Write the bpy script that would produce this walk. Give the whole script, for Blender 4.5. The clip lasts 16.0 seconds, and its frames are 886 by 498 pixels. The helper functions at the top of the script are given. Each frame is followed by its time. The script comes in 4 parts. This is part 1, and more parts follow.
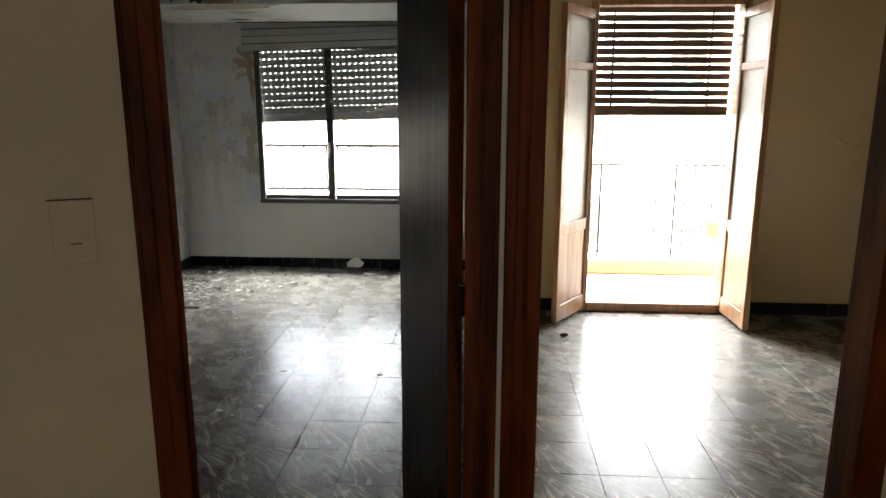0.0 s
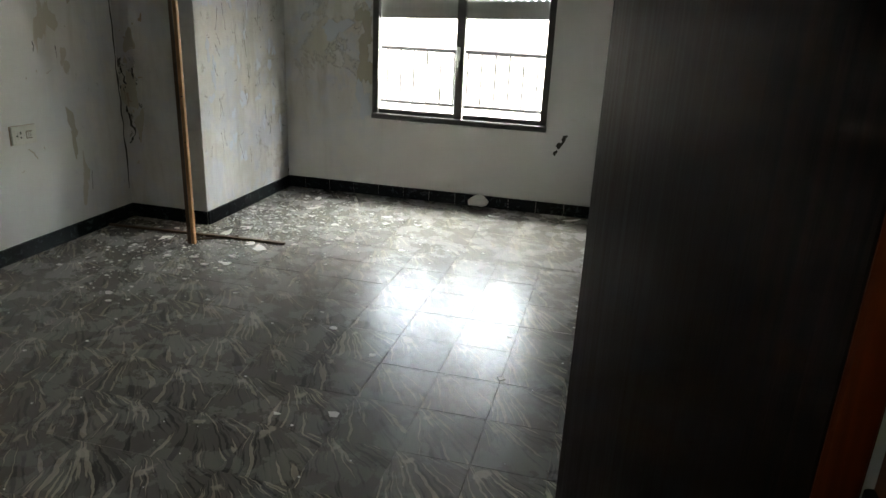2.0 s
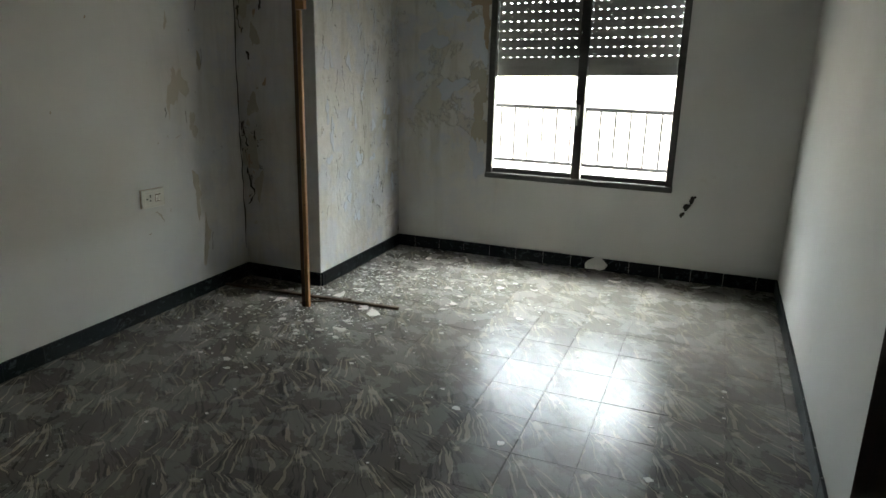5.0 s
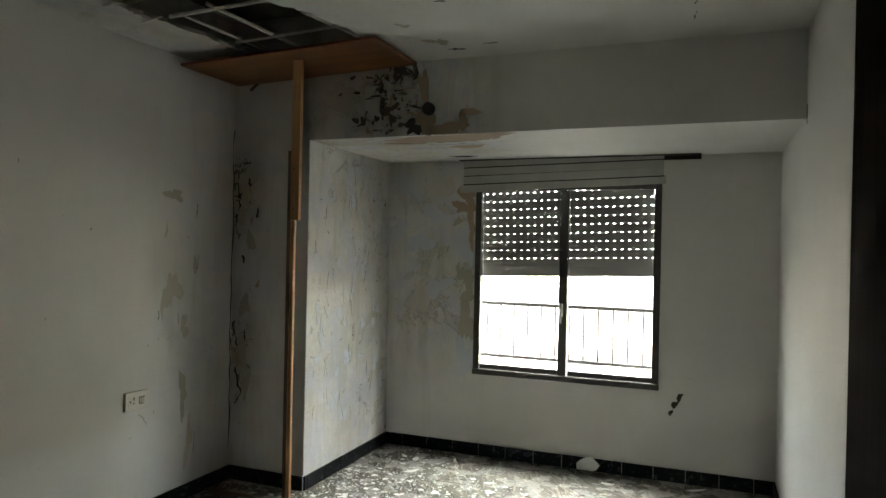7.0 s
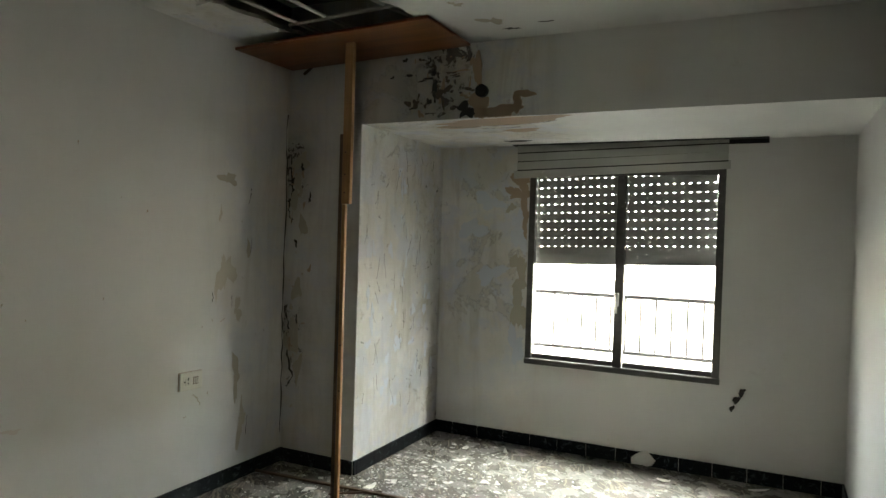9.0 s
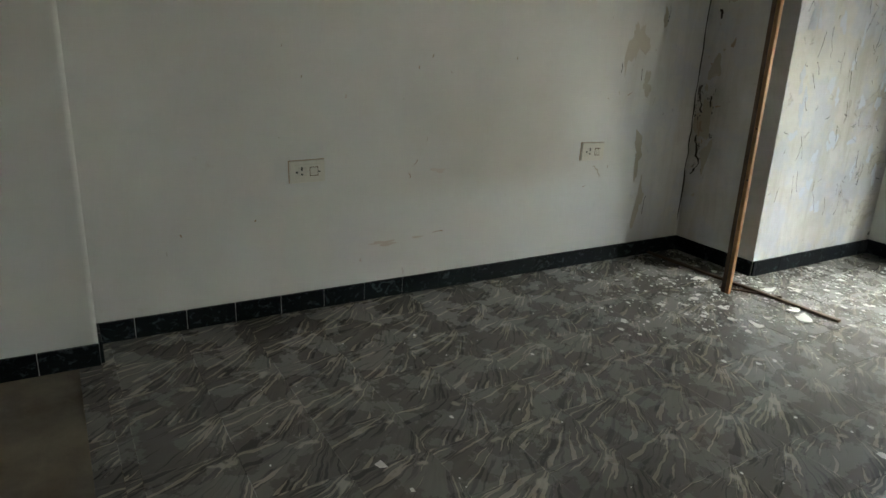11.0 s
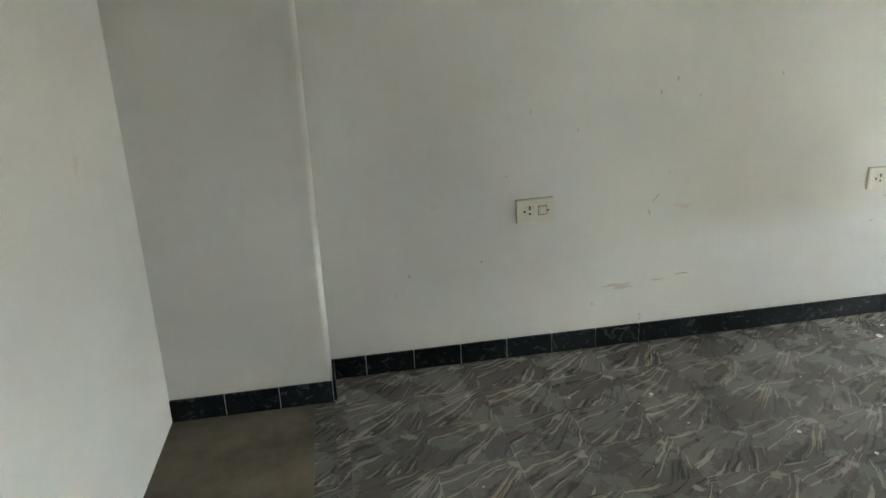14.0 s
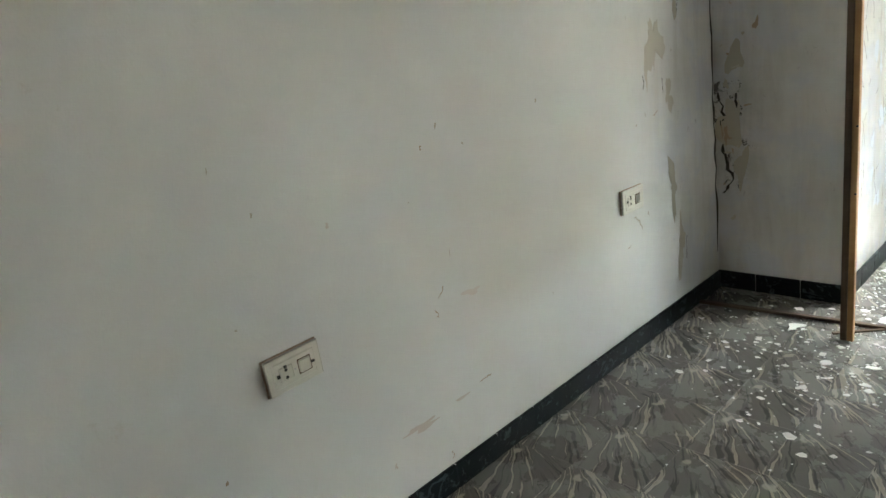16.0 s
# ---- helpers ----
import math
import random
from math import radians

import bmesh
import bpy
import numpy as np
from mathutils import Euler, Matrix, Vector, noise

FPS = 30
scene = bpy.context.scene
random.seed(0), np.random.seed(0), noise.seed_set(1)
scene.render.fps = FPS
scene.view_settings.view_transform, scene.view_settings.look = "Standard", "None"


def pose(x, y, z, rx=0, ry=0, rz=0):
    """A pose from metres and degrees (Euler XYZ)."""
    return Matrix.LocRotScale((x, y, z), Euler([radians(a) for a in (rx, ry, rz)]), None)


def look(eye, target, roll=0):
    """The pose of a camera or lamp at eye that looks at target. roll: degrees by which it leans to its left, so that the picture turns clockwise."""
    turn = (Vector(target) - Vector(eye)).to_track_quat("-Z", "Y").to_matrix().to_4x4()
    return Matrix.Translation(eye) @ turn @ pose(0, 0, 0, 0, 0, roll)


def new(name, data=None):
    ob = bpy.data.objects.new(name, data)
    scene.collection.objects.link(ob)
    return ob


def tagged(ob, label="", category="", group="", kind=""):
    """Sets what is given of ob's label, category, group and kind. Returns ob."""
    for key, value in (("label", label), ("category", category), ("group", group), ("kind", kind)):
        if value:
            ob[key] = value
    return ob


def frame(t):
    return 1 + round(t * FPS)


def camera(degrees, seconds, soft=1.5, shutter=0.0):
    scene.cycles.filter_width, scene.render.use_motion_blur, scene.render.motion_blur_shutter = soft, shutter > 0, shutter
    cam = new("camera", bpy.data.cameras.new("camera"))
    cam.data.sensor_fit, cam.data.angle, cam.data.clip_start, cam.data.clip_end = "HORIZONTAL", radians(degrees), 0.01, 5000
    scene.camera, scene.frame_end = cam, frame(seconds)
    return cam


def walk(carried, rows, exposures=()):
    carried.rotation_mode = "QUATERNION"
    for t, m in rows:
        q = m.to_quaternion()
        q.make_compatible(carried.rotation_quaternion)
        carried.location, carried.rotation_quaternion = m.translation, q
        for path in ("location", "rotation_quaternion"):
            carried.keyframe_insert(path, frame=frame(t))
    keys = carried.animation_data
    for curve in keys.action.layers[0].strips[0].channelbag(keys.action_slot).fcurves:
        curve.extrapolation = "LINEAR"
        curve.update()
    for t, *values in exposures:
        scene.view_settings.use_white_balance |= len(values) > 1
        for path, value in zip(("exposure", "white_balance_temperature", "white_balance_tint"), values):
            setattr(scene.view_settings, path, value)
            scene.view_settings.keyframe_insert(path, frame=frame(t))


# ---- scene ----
cam = camera(66.0, 16.0)
PATH = [
    (0, (-0.305, -0.08, 1.467), (-0.431, 1.871, 1.045), 0.1),
    (0.5, (-0.346, 0.273, 1.461), (-0.494, 2.225, 1.049), 0.3),
    (1, (-0.387, 0.616, 1.445), (-0.622, 2.559, 1.034), 1.4),
    (1.5, (-0.479, 0.884, 1.363), (-0.847, 2.784, 0.859), 2.5),
    (2, (-0.563, 1.057, 1.347), (-1.01, 2.892, 0.69), 2.65),
    (2.5, (-0.606, 1.118, 1.345), (-1.146, 2.913, 0.647), 2.6),
    (3, (-0.663, 1.17, 1.355), (-1.276, 2.933, 0.636), 2.2),
    (5.5, (-0.801, 1.214, 1.403), (-1.524, 3.029, 0.976), 1.7),
    (6, (-0.784, 1.208, 1.425), (-1.511, 3.049, 1.134), 1.6),
    (6.5, (-0.742, 1.207, 1.456), (-1.48, 3.06, 1.308), 1.4),
    (7, (-0.742, 1.18, 1.488), (-1.469, 3.043, 1.483), 1.2),
    (7.5, (-0.715, 1.172, 1.495), (-1.442, 3.032, 1.594), 0.9),
    (8, (-0.707, 1.178, 1.493), (-1.43, 3.037, 1.64), 0.9),
    (10.5, (-0.849, 1.362, 1.297), (-2.269, 2.659, 0.748), 2.3),
    (11, (-0.759, 1.405, 1.242), (-2.400, 2.369, 0.629), 2.5),
    (11.5, (-0.726, 1.542, 1.249), (-2.522, 2.065, 0.542), 2.6),
    (12, (-0.736, 1.528, 1.189), (-2.576, 1.769, 0.442), 2.7),
    (12.5, (-0.738, 1.52, 1.196), (-2.577, 1.591, 0.414), 1.5),
    (13, (-0.733, 1.524, 1.208), (-2.571, 1.52, 0.419), 0.9),
    (13.5, (-0.778, 1.537, 1.248), (-2.648, 1.567, 0.539), -0.4),
    (14, (-0.947, 1.533, 1.297), (-2.838, 1.845, 0.725), -2.8),
    (14.5, (-1.206, 1.666, 1.363), (-3.076, 2.128, 0.826), -2.7),
    (15, (-1.64, 1.661, 1.381), (-3.419, 2.415, 0.864), -4.8),
    (15.5, (-1.937, 1.665, 1.364), (-3.558, 2.707, 0.828), -8.3),
    (16, (-2.122, 1.608, 1.344), (-3.538, 2.899, 0.773), -8.7),
]
EXPOSURES = [(0, 5.0, 6900, 8), (1.0, 5.05, 6900, 7), (1.5, 5.15, 6900, 7), (2.0, 5.13, 6800, 5), (3.0, 4.95, 6700, 3), (5.5, 4.88, 6700, 2), (7.0, 5.05, 7100, 2),
             (8.0, 5.27, 7300, 2), (10.5, 5.4, 6800, 2), (11.5, 6.0, 6700, 2), (12.5, 6.2, 6650, 2), (14.0, 6.45, 6650, 2), (16.0, 6.38, 6600, 2)]
walk(cam, [(t, look(eye, target, roll)) for t, eye, target, roll in PATH], EXPOSURES)

# ---- world, sun and large lights ----
world = bpy.data.worlds.new("sky")
scene.world = world
world.use_nodes = True
wn = world.node_tree
sky = wn.nodes.new("ShaderNodeTexSky")
sky.sky_type = "NISHITA"
sky.sun_disc = False
sky.sun_elevation, sky.sun_rotation = radians(48), radians(150)
sky.air_density, sky.dust_density = 1.0, 3.0
haze = wn.nodes.new("ShaderNodeHueSaturation")
haze.inputs["Saturation"].default_value = 0.35
wn.links.new(sky.outputs["Color"], haze.inputs["Color"])
wn.links.new(haze.outputs["Color"], wn.nodes["Background"].inputs["Color"])
wn.nodes["Background"].inputs["Strength"].default_value = 0.15

sun_data = bpy.data.lights.new("sun", "SUN")
sun_data.energy, sun_data.angle, sun_data.color = 2.4, radians(0.6), (1.0, 0.96, 0.90)
sun = new("sun", sun_data)
sun.matrix_world = look((0, 0, 0), (-0.35, 0.55, -0.75))


def area_lamp(name, eye, target, w, h, power):
    """Adds an area lamp that stands in for sky light through an opening."""
    d = bpy.data.lights.new(name, "AREA")
    d.shape, d.size, d.size_y, d.energy, d.color = "RECTANGLE", w, h, power, (0.95, 0.98, 1.0)
    ob = new(name, d)
    ob.matrix_world = look(eye, target)
    return ob


area_lamp("window_skylight", (-1.67, 7.3, 2.9), (-1.67, 5.85, 0.95), 3.0, 1.6, 28)
# Extra lamp added off to the side to brighten the left wall.
area_lamp("left_wall_fill", (0.3, 9.4, 2.5), (-1.67, 5.85, 0.95), 7.5, 3.0, 17)
area_lamp("balcony_skylight", (0.87, 6.1, 3.0), (0.87, 4.6, 0.7), 2.2, 1.6, 26)
# Unseen lamp added at the hall's back to brighten walls and door frames.
area_lamp("hall_fill", (0.2, -1.58, 1.15), (-0.1, 0.0, 1.0), 0.9, 1.9, 0.15)

# ---- materials ----
def lin(c):
    return tuple(((v / 12.92) if v <= 0.04045 else ((v + 0.055) / 1.055) ** 2.4) for v in c)


class Mat:
    """A small builder for node materials."""

    def __init__(self, name, rough=0.6, metal=0.0, spec=0.5):
        self.m = bpy.data.materials.new(name)
        self.m.use_nodes = True
        self.t = self.m.node_tree
        self.b = self.t.nodes["Principled BSDF"]
        self.b.inputs["Roughness"].default_value = rough
        self.b.inputs["Metallic"].default_value = metal
        self.b.inputs["Specular IOR Level"].default_value = spec
        self.coord = None

    def n(self, kind, **props):
        node = self.t.nodes.new(kind)
        if "operation" in props:
            node.operation = props["operation"]
        if "data_type" in props:
            node.data_type = props["data_type"]
        if "blend_type" in props:
            node.blend_type = props["blend_type"]
        if "interpolation_type" in props:
            node.interpolation_type = props["interpolation_type"]
        return node

    def link(self, a, b):
        self.t.links.new(a, b)

    def obj(self):
        if self.coord is None:
            self.coord = self.n("ShaderNodeTexCoord").outputs["Object"]
        return self.coord

    def mapped(self, scale=(1, 1, 1), rot=(0, 0, 0), loc=(0, 0, 0), src=None):
        mp = self.n("ShaderNodeMapping")
        mp.inputs["Scale"].default_value, mp.inputs["Rotation"].default_value, mp.inputs["Location"].default_value = scale, rot, loc
        self.link(src or self.obj(), mp.inputs["Vector"])
        return mp.outputs["Vector"]

    def noise(self, scale, detail=4, rough=0.55, vec=None, dist=0.0):
        nd = self.n("ShaderNodeTexNoise")
        nd.inputs["Scale"].default_value, nd.inputs["Detail"].default_value = scale, detail
        nd.inputs["Roughness"].default_value, nd.inputs["Distortion"].default_value = rough, dist
        self.link(vec or self.obj(), nd.inputs["Vector"])
        return nd.outputs["Fac"]

    def ramp(self, fac, stops):
        r = self.n("ShaderNodeValToRGB")
        el = r.color_ramp.elements
        while len(el) < len(stops):
            el.new(0.5)
        for e, (p, c) in zip(el, stops):
            e.position, e.color = p, (c, c, c, 1) if isinstance(c, (int, float)) else (*c, 1)
        self.link(fac, r.inputs["Fac"])
        return r.outputs["Color"]

    def mix(self, fac, a, b, blend="MIX"):
        mx = self.n("ShaderNodeMix", data_type="RGBA", blend_type=blend)
        for sock, v in ((mx.inputs[0], fac), (mx.inputs[6], a), (mx.inputs[7], b)):
            if isinstance(v, (int, float)):
                sock.default_value = v
            elif isinstance(v, tuple):
                sock.default_value = (*v, 1)
            else:
                self.link(v, sock)
        return mx.outputs[2]

    def math(self, op, a, b=0.5, c=None):
        nd = self.n("ShaderNodeMath", operation=op)
        for sock, v in zip(nd.inputs, (a, b, c)):
            if v is None:
                continue
            if isinstance(v, (int, float)):
                sock.default_value = v
            else:
                self.link(v, sock)
        return nd.outputs[0]

    def xyz(self):
        s = self.n("ShaderNodeSeparateXYZ")
        self.link(self.obj(), s.inputs[0])
        return s.outputs

    def span(self, v, a, b, lo=0.0, hi=1.0):
        r = self.n("ShaderNodeMapRange", interpolation_type="SMOOTHSTEP")
        for i, x in enumerate((a, b, lo, hi)):
            r.inputs[i + 1].default_value = x
        self.link(v, r.inputs[0])
        return r.outputs[0]

    def random(self):
        return self.n("ShaderNodeObjectInfo").outputs["Random"]

    def color(self, c):
        s = self.b.inputs["Base Color"]
        if isinstance(c, tuple):
            s.default_value = (*c, 1)
        else:
            self.link(c, s)
        return self

    def roughness(self, v):
        self.link(v, self.b.inputs["Roughness"])
        return self

    def bump(self, height, strength=0.3, dist=0.002):
        bp = self.n("ShaderNodeBump")
        bp.inputs["Strength"].default_value, bp.inputs["Distance"].default_value = strength, dist
        self.link(height, bp.inputs["Height"])
        self.link(bp.outputs["Normal"], self.b.inputs["Normal"])
        return self


def plain(name, c, rough=0.6, metal=0.0, vary=0.12, scale=30.0, spec=0.5):
    m = Mat(name, rough, metal, spec)
    f = m.noise(scale, 5)
    m.color(m.mix(f, tuple(v * (1 - vary) for v in c), tuple(min(1, v * (1 + vary)) for v in c)))
    m.bump(f, 0.08, 0.001)
    return m.m


def plaster(name, base, damp=None, brown_tint=None, mould=None):
    """Old painted plaster; damp(m) gives a mask in which the paint has peeled to older layers."""
    m = Mat(name, 0.75, 0, 0.3)
    big, mid, fine = m.noise(1.3, 4), m.noise(9, 6, 0.6), m.noise(120, 3)
    c = m.mix(m.ramp(big, [(0.35, 0.0), (0.7, 1.0)]), tuple(v * 0.93 for v in base), base)
    scuff = m.ramp(m.noise(5.0, 8, 0.72), [(0.66, 0.0), (0.72, 0.5)])
    c = m.mix(scuff, c, tuple(v * w for v, w in zip(base, (0.80, 0.75, 0.68))))
    # The paint turns browner inside this mask.
    if brown_tint:
        c = m.mix(m.math("MULTIPLY", brown_tint(m), m.ramp(m.noise(1.1, 4, 0.5), [(0.30, 0.12), (0.70, 0.38)])), c, (0.36, 0.30, 0.215))
    height = m.math("ADD", m.math("MULTIPLY", mid, 0.5), m.math("MULTIPLY", fine, 0.12))
    if damp:
        mask = damp(m)
        warp = m.noise(3.2, 9, 0.66, dist=0.6)
        stain = m.math("MULTIPLY", m.ramp(m.noise(2.1, 6, 0.6, dist=0.3), [(0.40, 0.0), (0.62, 1.0)]), mask)
        c = m.mix(m.math("MULTIPLY", stain, 0.55), c, (0.44, 0.40, 0.31))
        run = m.ramp(m.noise(1.0, 6, 0.65, m.mapped((9.0, 9.0, 1.3)), 0.5), [(0.50, 0.0), (0.68, 1.0)])
        c = m.mix(m.math("MULTIPLY", m.math("MULTIPLY", run, mask), 0.5), c, (0.33, 0.30, 0.24))
        speck = m.ramp(m.noise(26.0, 6, 0.7, m.mapped((1.0, 1.0, 0.6)), 0.8), [(0.64, 0.0), (0.69, 1.0)])
        c = m.mix(m.math("MULTIPLY", m.math("MULTIPLY", speck, mask), 0.55), c, (0.16, 0.145, 0.12))
        blue = m.ramp(m.noise(4.4, 7, 0.66, m.mapped(loc=(7.3, 2.1, 4.9))), [(0.48, 0.0), (0.58, 1.0)])
        c = m.mix(m.math("MULTIPLY", m.math("MULTIPLY", blue, mask), 0.6), c, (0.45, 0.48, 0.56))
        peel = m.ramp(m.math("ADD", m.math("MULTIPLY", warp, 1.0), m.math("MULTIPLY", m.math("SUBTRACT", mask, 1.0), 0.35)), [(0.565, 0.0), (0.572, 1.0)])
        c = m.mix(m.math("MULTIPLY", peel, 0.5), c, (0.45, 0.42, 0.35))
        edge = m.ramp(m.math("ADD", m.math("MULTIPLY", warp, 1.0), m.math("MULTIPLY", m.math("SUBTRACT", mask, 1.0), 0.35)), [(0.552, 0.0), (0.562, 0.9), (0.575, 0.0)])
        c = m.mix(m.math("MULTIPLY", edge, 0.45), c, (0.10, 0.09, 0.08))
        height = m.math("SUBTRACT", height, m.math("MULTIPLY", peel, 1.2))
        height = m.math("ADD", height, m.math("MULTIPLY", m.math("MULTIPLY", m.noise(14, 7, 0.7, dist=1.2), mask), 1.2))
        if mould:
            spread = mould(m)
            film = m.ramp(m.noise(3.6, 9, 0.72, dist=0.5), [(0.36, 0.15), (0.60, 1.0)])
            c = m.mix(m.math("MULTIPLY", m.math("MULTIPLY", film, spread), 0.6), c, (0.20, 0.18, 0.15))
            curl = m.math("ADD", m.noise(9.0, 9, 0.72, dist=0.8), m.math("MULTIPLY", m.math("SUBTRACT", spread, 1.0), 0.22))
            c = m.mix(m.math("MULTIPLY", m.ramp(curl, [(0.53, 0.0), (0.55, 1.0)]), 0.85), c, (0.040, 0.033, 0.026))
            c = m.mix(m.math("MULTIPLY", m.ramp(curl, [(0.50, 0.0), (0.515, 0.7), (0.53, 0.0)]), spread), c, (0.50, 0.48, 0.44))
            height = m.math("SUBTRACT", height, m.math("MULTIPLY", m.ramp(curl, [(0.53, 0.0), (0.55, 1.0)]), 0.8))
        m.bump(height, 0.75, 0.006)
    else:
        m.bump(height, 0.28, 0.003)
    return m.color(c).m


WHITE = (0.60, 0.595, 0.57)
m_wall = plaster("wall_paint", WHITE)
m_wall_left = plaster("wall_paint_damp_corner", WHITE, lambda m: m.math("MULTIPLY", m.span(m.xyz()[1], 3.7, 4.7, 0.0, 0.72), 1.0),
                      lambda m: m.math("MULTIPLY", m.math("MULTIPLY", m.span(m.xyz()[1], 2.5, 3.3), m.span(m.xyz()[1], 4.5, 3.6)), m.math("MULTIPLY", m.span(m.xyz()[2], 0.42, 0.60), m.span(m.xyz()[2], 1.3, 0.7))))
m_pillar = plaster("damp_pillar_paint", WHITE, lambda m: m.span(m.xyz()[0], -2.9, -3.6, 0.45, 0.75), None,
                   lambda m: m.math("MULTIPLY", m.span(m.xyz()[0], -3.22, -3.48), m.math("MAXIMUM", m.math("MULTIPLY", m.span(m.xyz()[2], 1.43, 1.72), m.span(m.xyz()[2], 2.27, 1.98)), m.math("MULTIPLY", m.math("MULTIPLY", m.span(m.xyz()[2], 0.30, 0.61), m.span(m.xyz()[2], 1.20, 0.89)), 0.9))))
m_side = plaster("blistered_paint", WHITE, lambda m: m.span(m.xyz()[1], 4.6, 5.8, 0.86, 1.0), None,
                 lambda m: m.span(m.xyz()[1], 4.7, 5.9, 0.22, 0.55))
m_back = plaster("window_wall_paint", WHITE, lambda m: m.math("MULTIPLY", m.span(m.xyz()[0], -1.95, -2.5, 0.0, 1.0), m.span(m.xyz()[2], 0.3, 0.9, 0.35, 1.0)))
m_beam = plaster("beam_paint", WHITE, lambda m: m.span(m.xyz()[0], -1.6, -2.1, 0.0, 1.0), None,
                 lambda m: m.math("MULTIPLY", m.math("MULTIPLY", m.span(m.xyz()[0], -2.89, -2.60), m.span(m.xyz()[0], -2.05, -2.34)), m.span(m.xyz()[2], 2.06, 2.22)))
m_ceiling = plaster("ceiling_plaster", (0.62, 0.615, 0.59), lambda m: m.math("MULTIPLY", m.span(m.xyz()[0], -1.9, -2.9, 0.0, 0.8), m.span(m.xyz()[1], 2.7, 3.4, 0.0, 1.0)))
m_cream = plaster("cream_wall_paint", (0.60, 0.49, 0.33))
m_hall = plaster("hall_wall_paint", (0.56, 0.485, 0.375))

# glossy hydraulic tile with sweeping pale and dark veins
mt = Mat("marbled_floor_tile", 0.3, 0, 0.29)
rnd = mt.random()
off = mt.n("ShaderNodeCombineXYZ")
mt.link(mt.math("MULTIPLY", rnd, 0.16), off.inputs[0]); mt.link(mt.math("MULTIPLY", rnd, -0.09), off.inputs[1]); mt.link(mt.math("MULTIPLY", rnd, 9.0), off.inputs[2])
va = mt.n("ShaderNodeVectorMath", operation="ADD")
mt.link(mt.obj(), va.inputs[0]); mt.link(off.outputs[0], va.inputs[1])
sep = mt.n("ShaderNodeSeparateXYZ")
mt.link(mt.obj(), sep.inputs[0])
wob = mt.noise(9.0, 2, 0.5, va.outputs[0])
wob2 = mt.noise(24.0, 3, 0.5, va.outputs[0])
fx = mt.math("ADD", mt.math("ADD", sep.outputs[0], 0.175), mt.math("MULTIPLY", mt.math("SUBTRACT", wob, 0.5), 0.05))
fy = mt.math("ADD", mt.math("ADD", sep.outputs[1], -0.195), mt.math("MULTIPLY", mt.math("SUBTRACT", wob2, 0.5), 0.022))
rad = mt.math("SQRT", mt.math("ADD", mt.math("MULTIPLY", fx, fx), mt.math("MULTIPLY", fy, fy)))
ang = mt.math("ADD", mt.math("ARCTAN2", fy, fx), mt.math("MULTIPLY", rad, 0.25))


def fan(ka, kr, seed, detail, dist):
    cmb = mt.n("ShaderNodeCombineXYZ")
    mt.link(mt.math("MULTIPLY", ang, ka), cmb.inputs[0])
    mt.link(mt.math("MULTIPLY", rad, kr), cmb.inputs[1])
    mt.link(mt.math("MULTIPLY_ADD", rnd, 7.0, seed), cmb.inputs[2])
    return mt.noise(1.0, detail, 0.55, cmb.outputs[0], dist)


s1 = fan(17.0, 3.4, 0.0, 1, 0.25)
s2 = fan(20.0, 4.0, 31.0, 1, 0.25)
s3 = fan(9.0, 3.0, 57.0, 2, 0.2)
base = mt.mix(mt.noise(5.0, 4, 0.5, va.outputs[0]), (0.098, 0.093, 0.085), (0.140, 0.133, 0.121))
base = mt.mix(mt.ramp(s3, [(0.50, 0.0), (0.74, 0.25)]), base, (0.24, 0.226, 0.20))
base = mt.mix(mt.ramp(s2, [(0.588, 0.0), (0.645, 0.8)]), base, (0.026, 0.026, 0.028))
base = mt.mix(mt.ramp(s1, [(0.55, 0.0), (0.585, 0.6), (0.62, 0.3)]), base, (0.030, 0.029, 0.030))
base = mt.mix(mt.ramp(s1, [(0.598, 0.0), (0.632, 0.9), (0.72, 0.7)]), base, (0.37, 0.335, 0.275))
hx = mt.math("ADD", mt.math("ADD", sep.outputs[0], 0.075), mt.math("MULTIPLY", mt.math("SUBTRACT", wob2, 0.5), 0.09))
hy = mt.math("ADD", mt.math("ADD", sep.outputs[1], -0.080), mt.math("MULTIPLY", mt.math("SUBTRACT", wob, 0.5), 0.16))
hook = mt.math("SQRT", mt.math("ADD", mt.math("MULTIPLY", hx, hx), mt.math("MULTIPLY", mt.math("MULTIPLY", hy, hy), 0.45)))
base = mt.mix(mt.ramp(hook, [(0.006, 0.8), (0.013, 0.7), (0.017, 0.0)]), base, (0.40, 0.37, 0.31))
dust = mt.ramp(mt.noise(2.2, 6, 0.6, mt.n("ShaderNodeNewGeometry").outputs["Position"]), [(0.20, 0.04), (0.80, 0.13)])
base = mt.mix(dust, base, (0.27, 0.255, 0.225))
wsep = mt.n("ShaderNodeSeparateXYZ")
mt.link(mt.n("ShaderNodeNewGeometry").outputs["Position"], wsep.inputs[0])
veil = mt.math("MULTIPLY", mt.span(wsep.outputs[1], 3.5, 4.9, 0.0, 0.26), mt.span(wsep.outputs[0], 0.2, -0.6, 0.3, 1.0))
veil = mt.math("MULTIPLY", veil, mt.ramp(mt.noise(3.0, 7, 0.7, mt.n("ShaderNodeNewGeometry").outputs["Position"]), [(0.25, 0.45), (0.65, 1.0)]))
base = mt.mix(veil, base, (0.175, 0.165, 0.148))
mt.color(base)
wp = mt.n("ShaderNodeNewGeometry").outputs["Position"]
mt.roughness(mt.ramp(mt.noise(6.0, 6, 0.65, wp), [(0.3, 0.21), (0.7, 0.33)]))
mt.bump(mt.noise(26, 3, 0.5, wp), 0.10, 0.003)
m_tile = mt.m

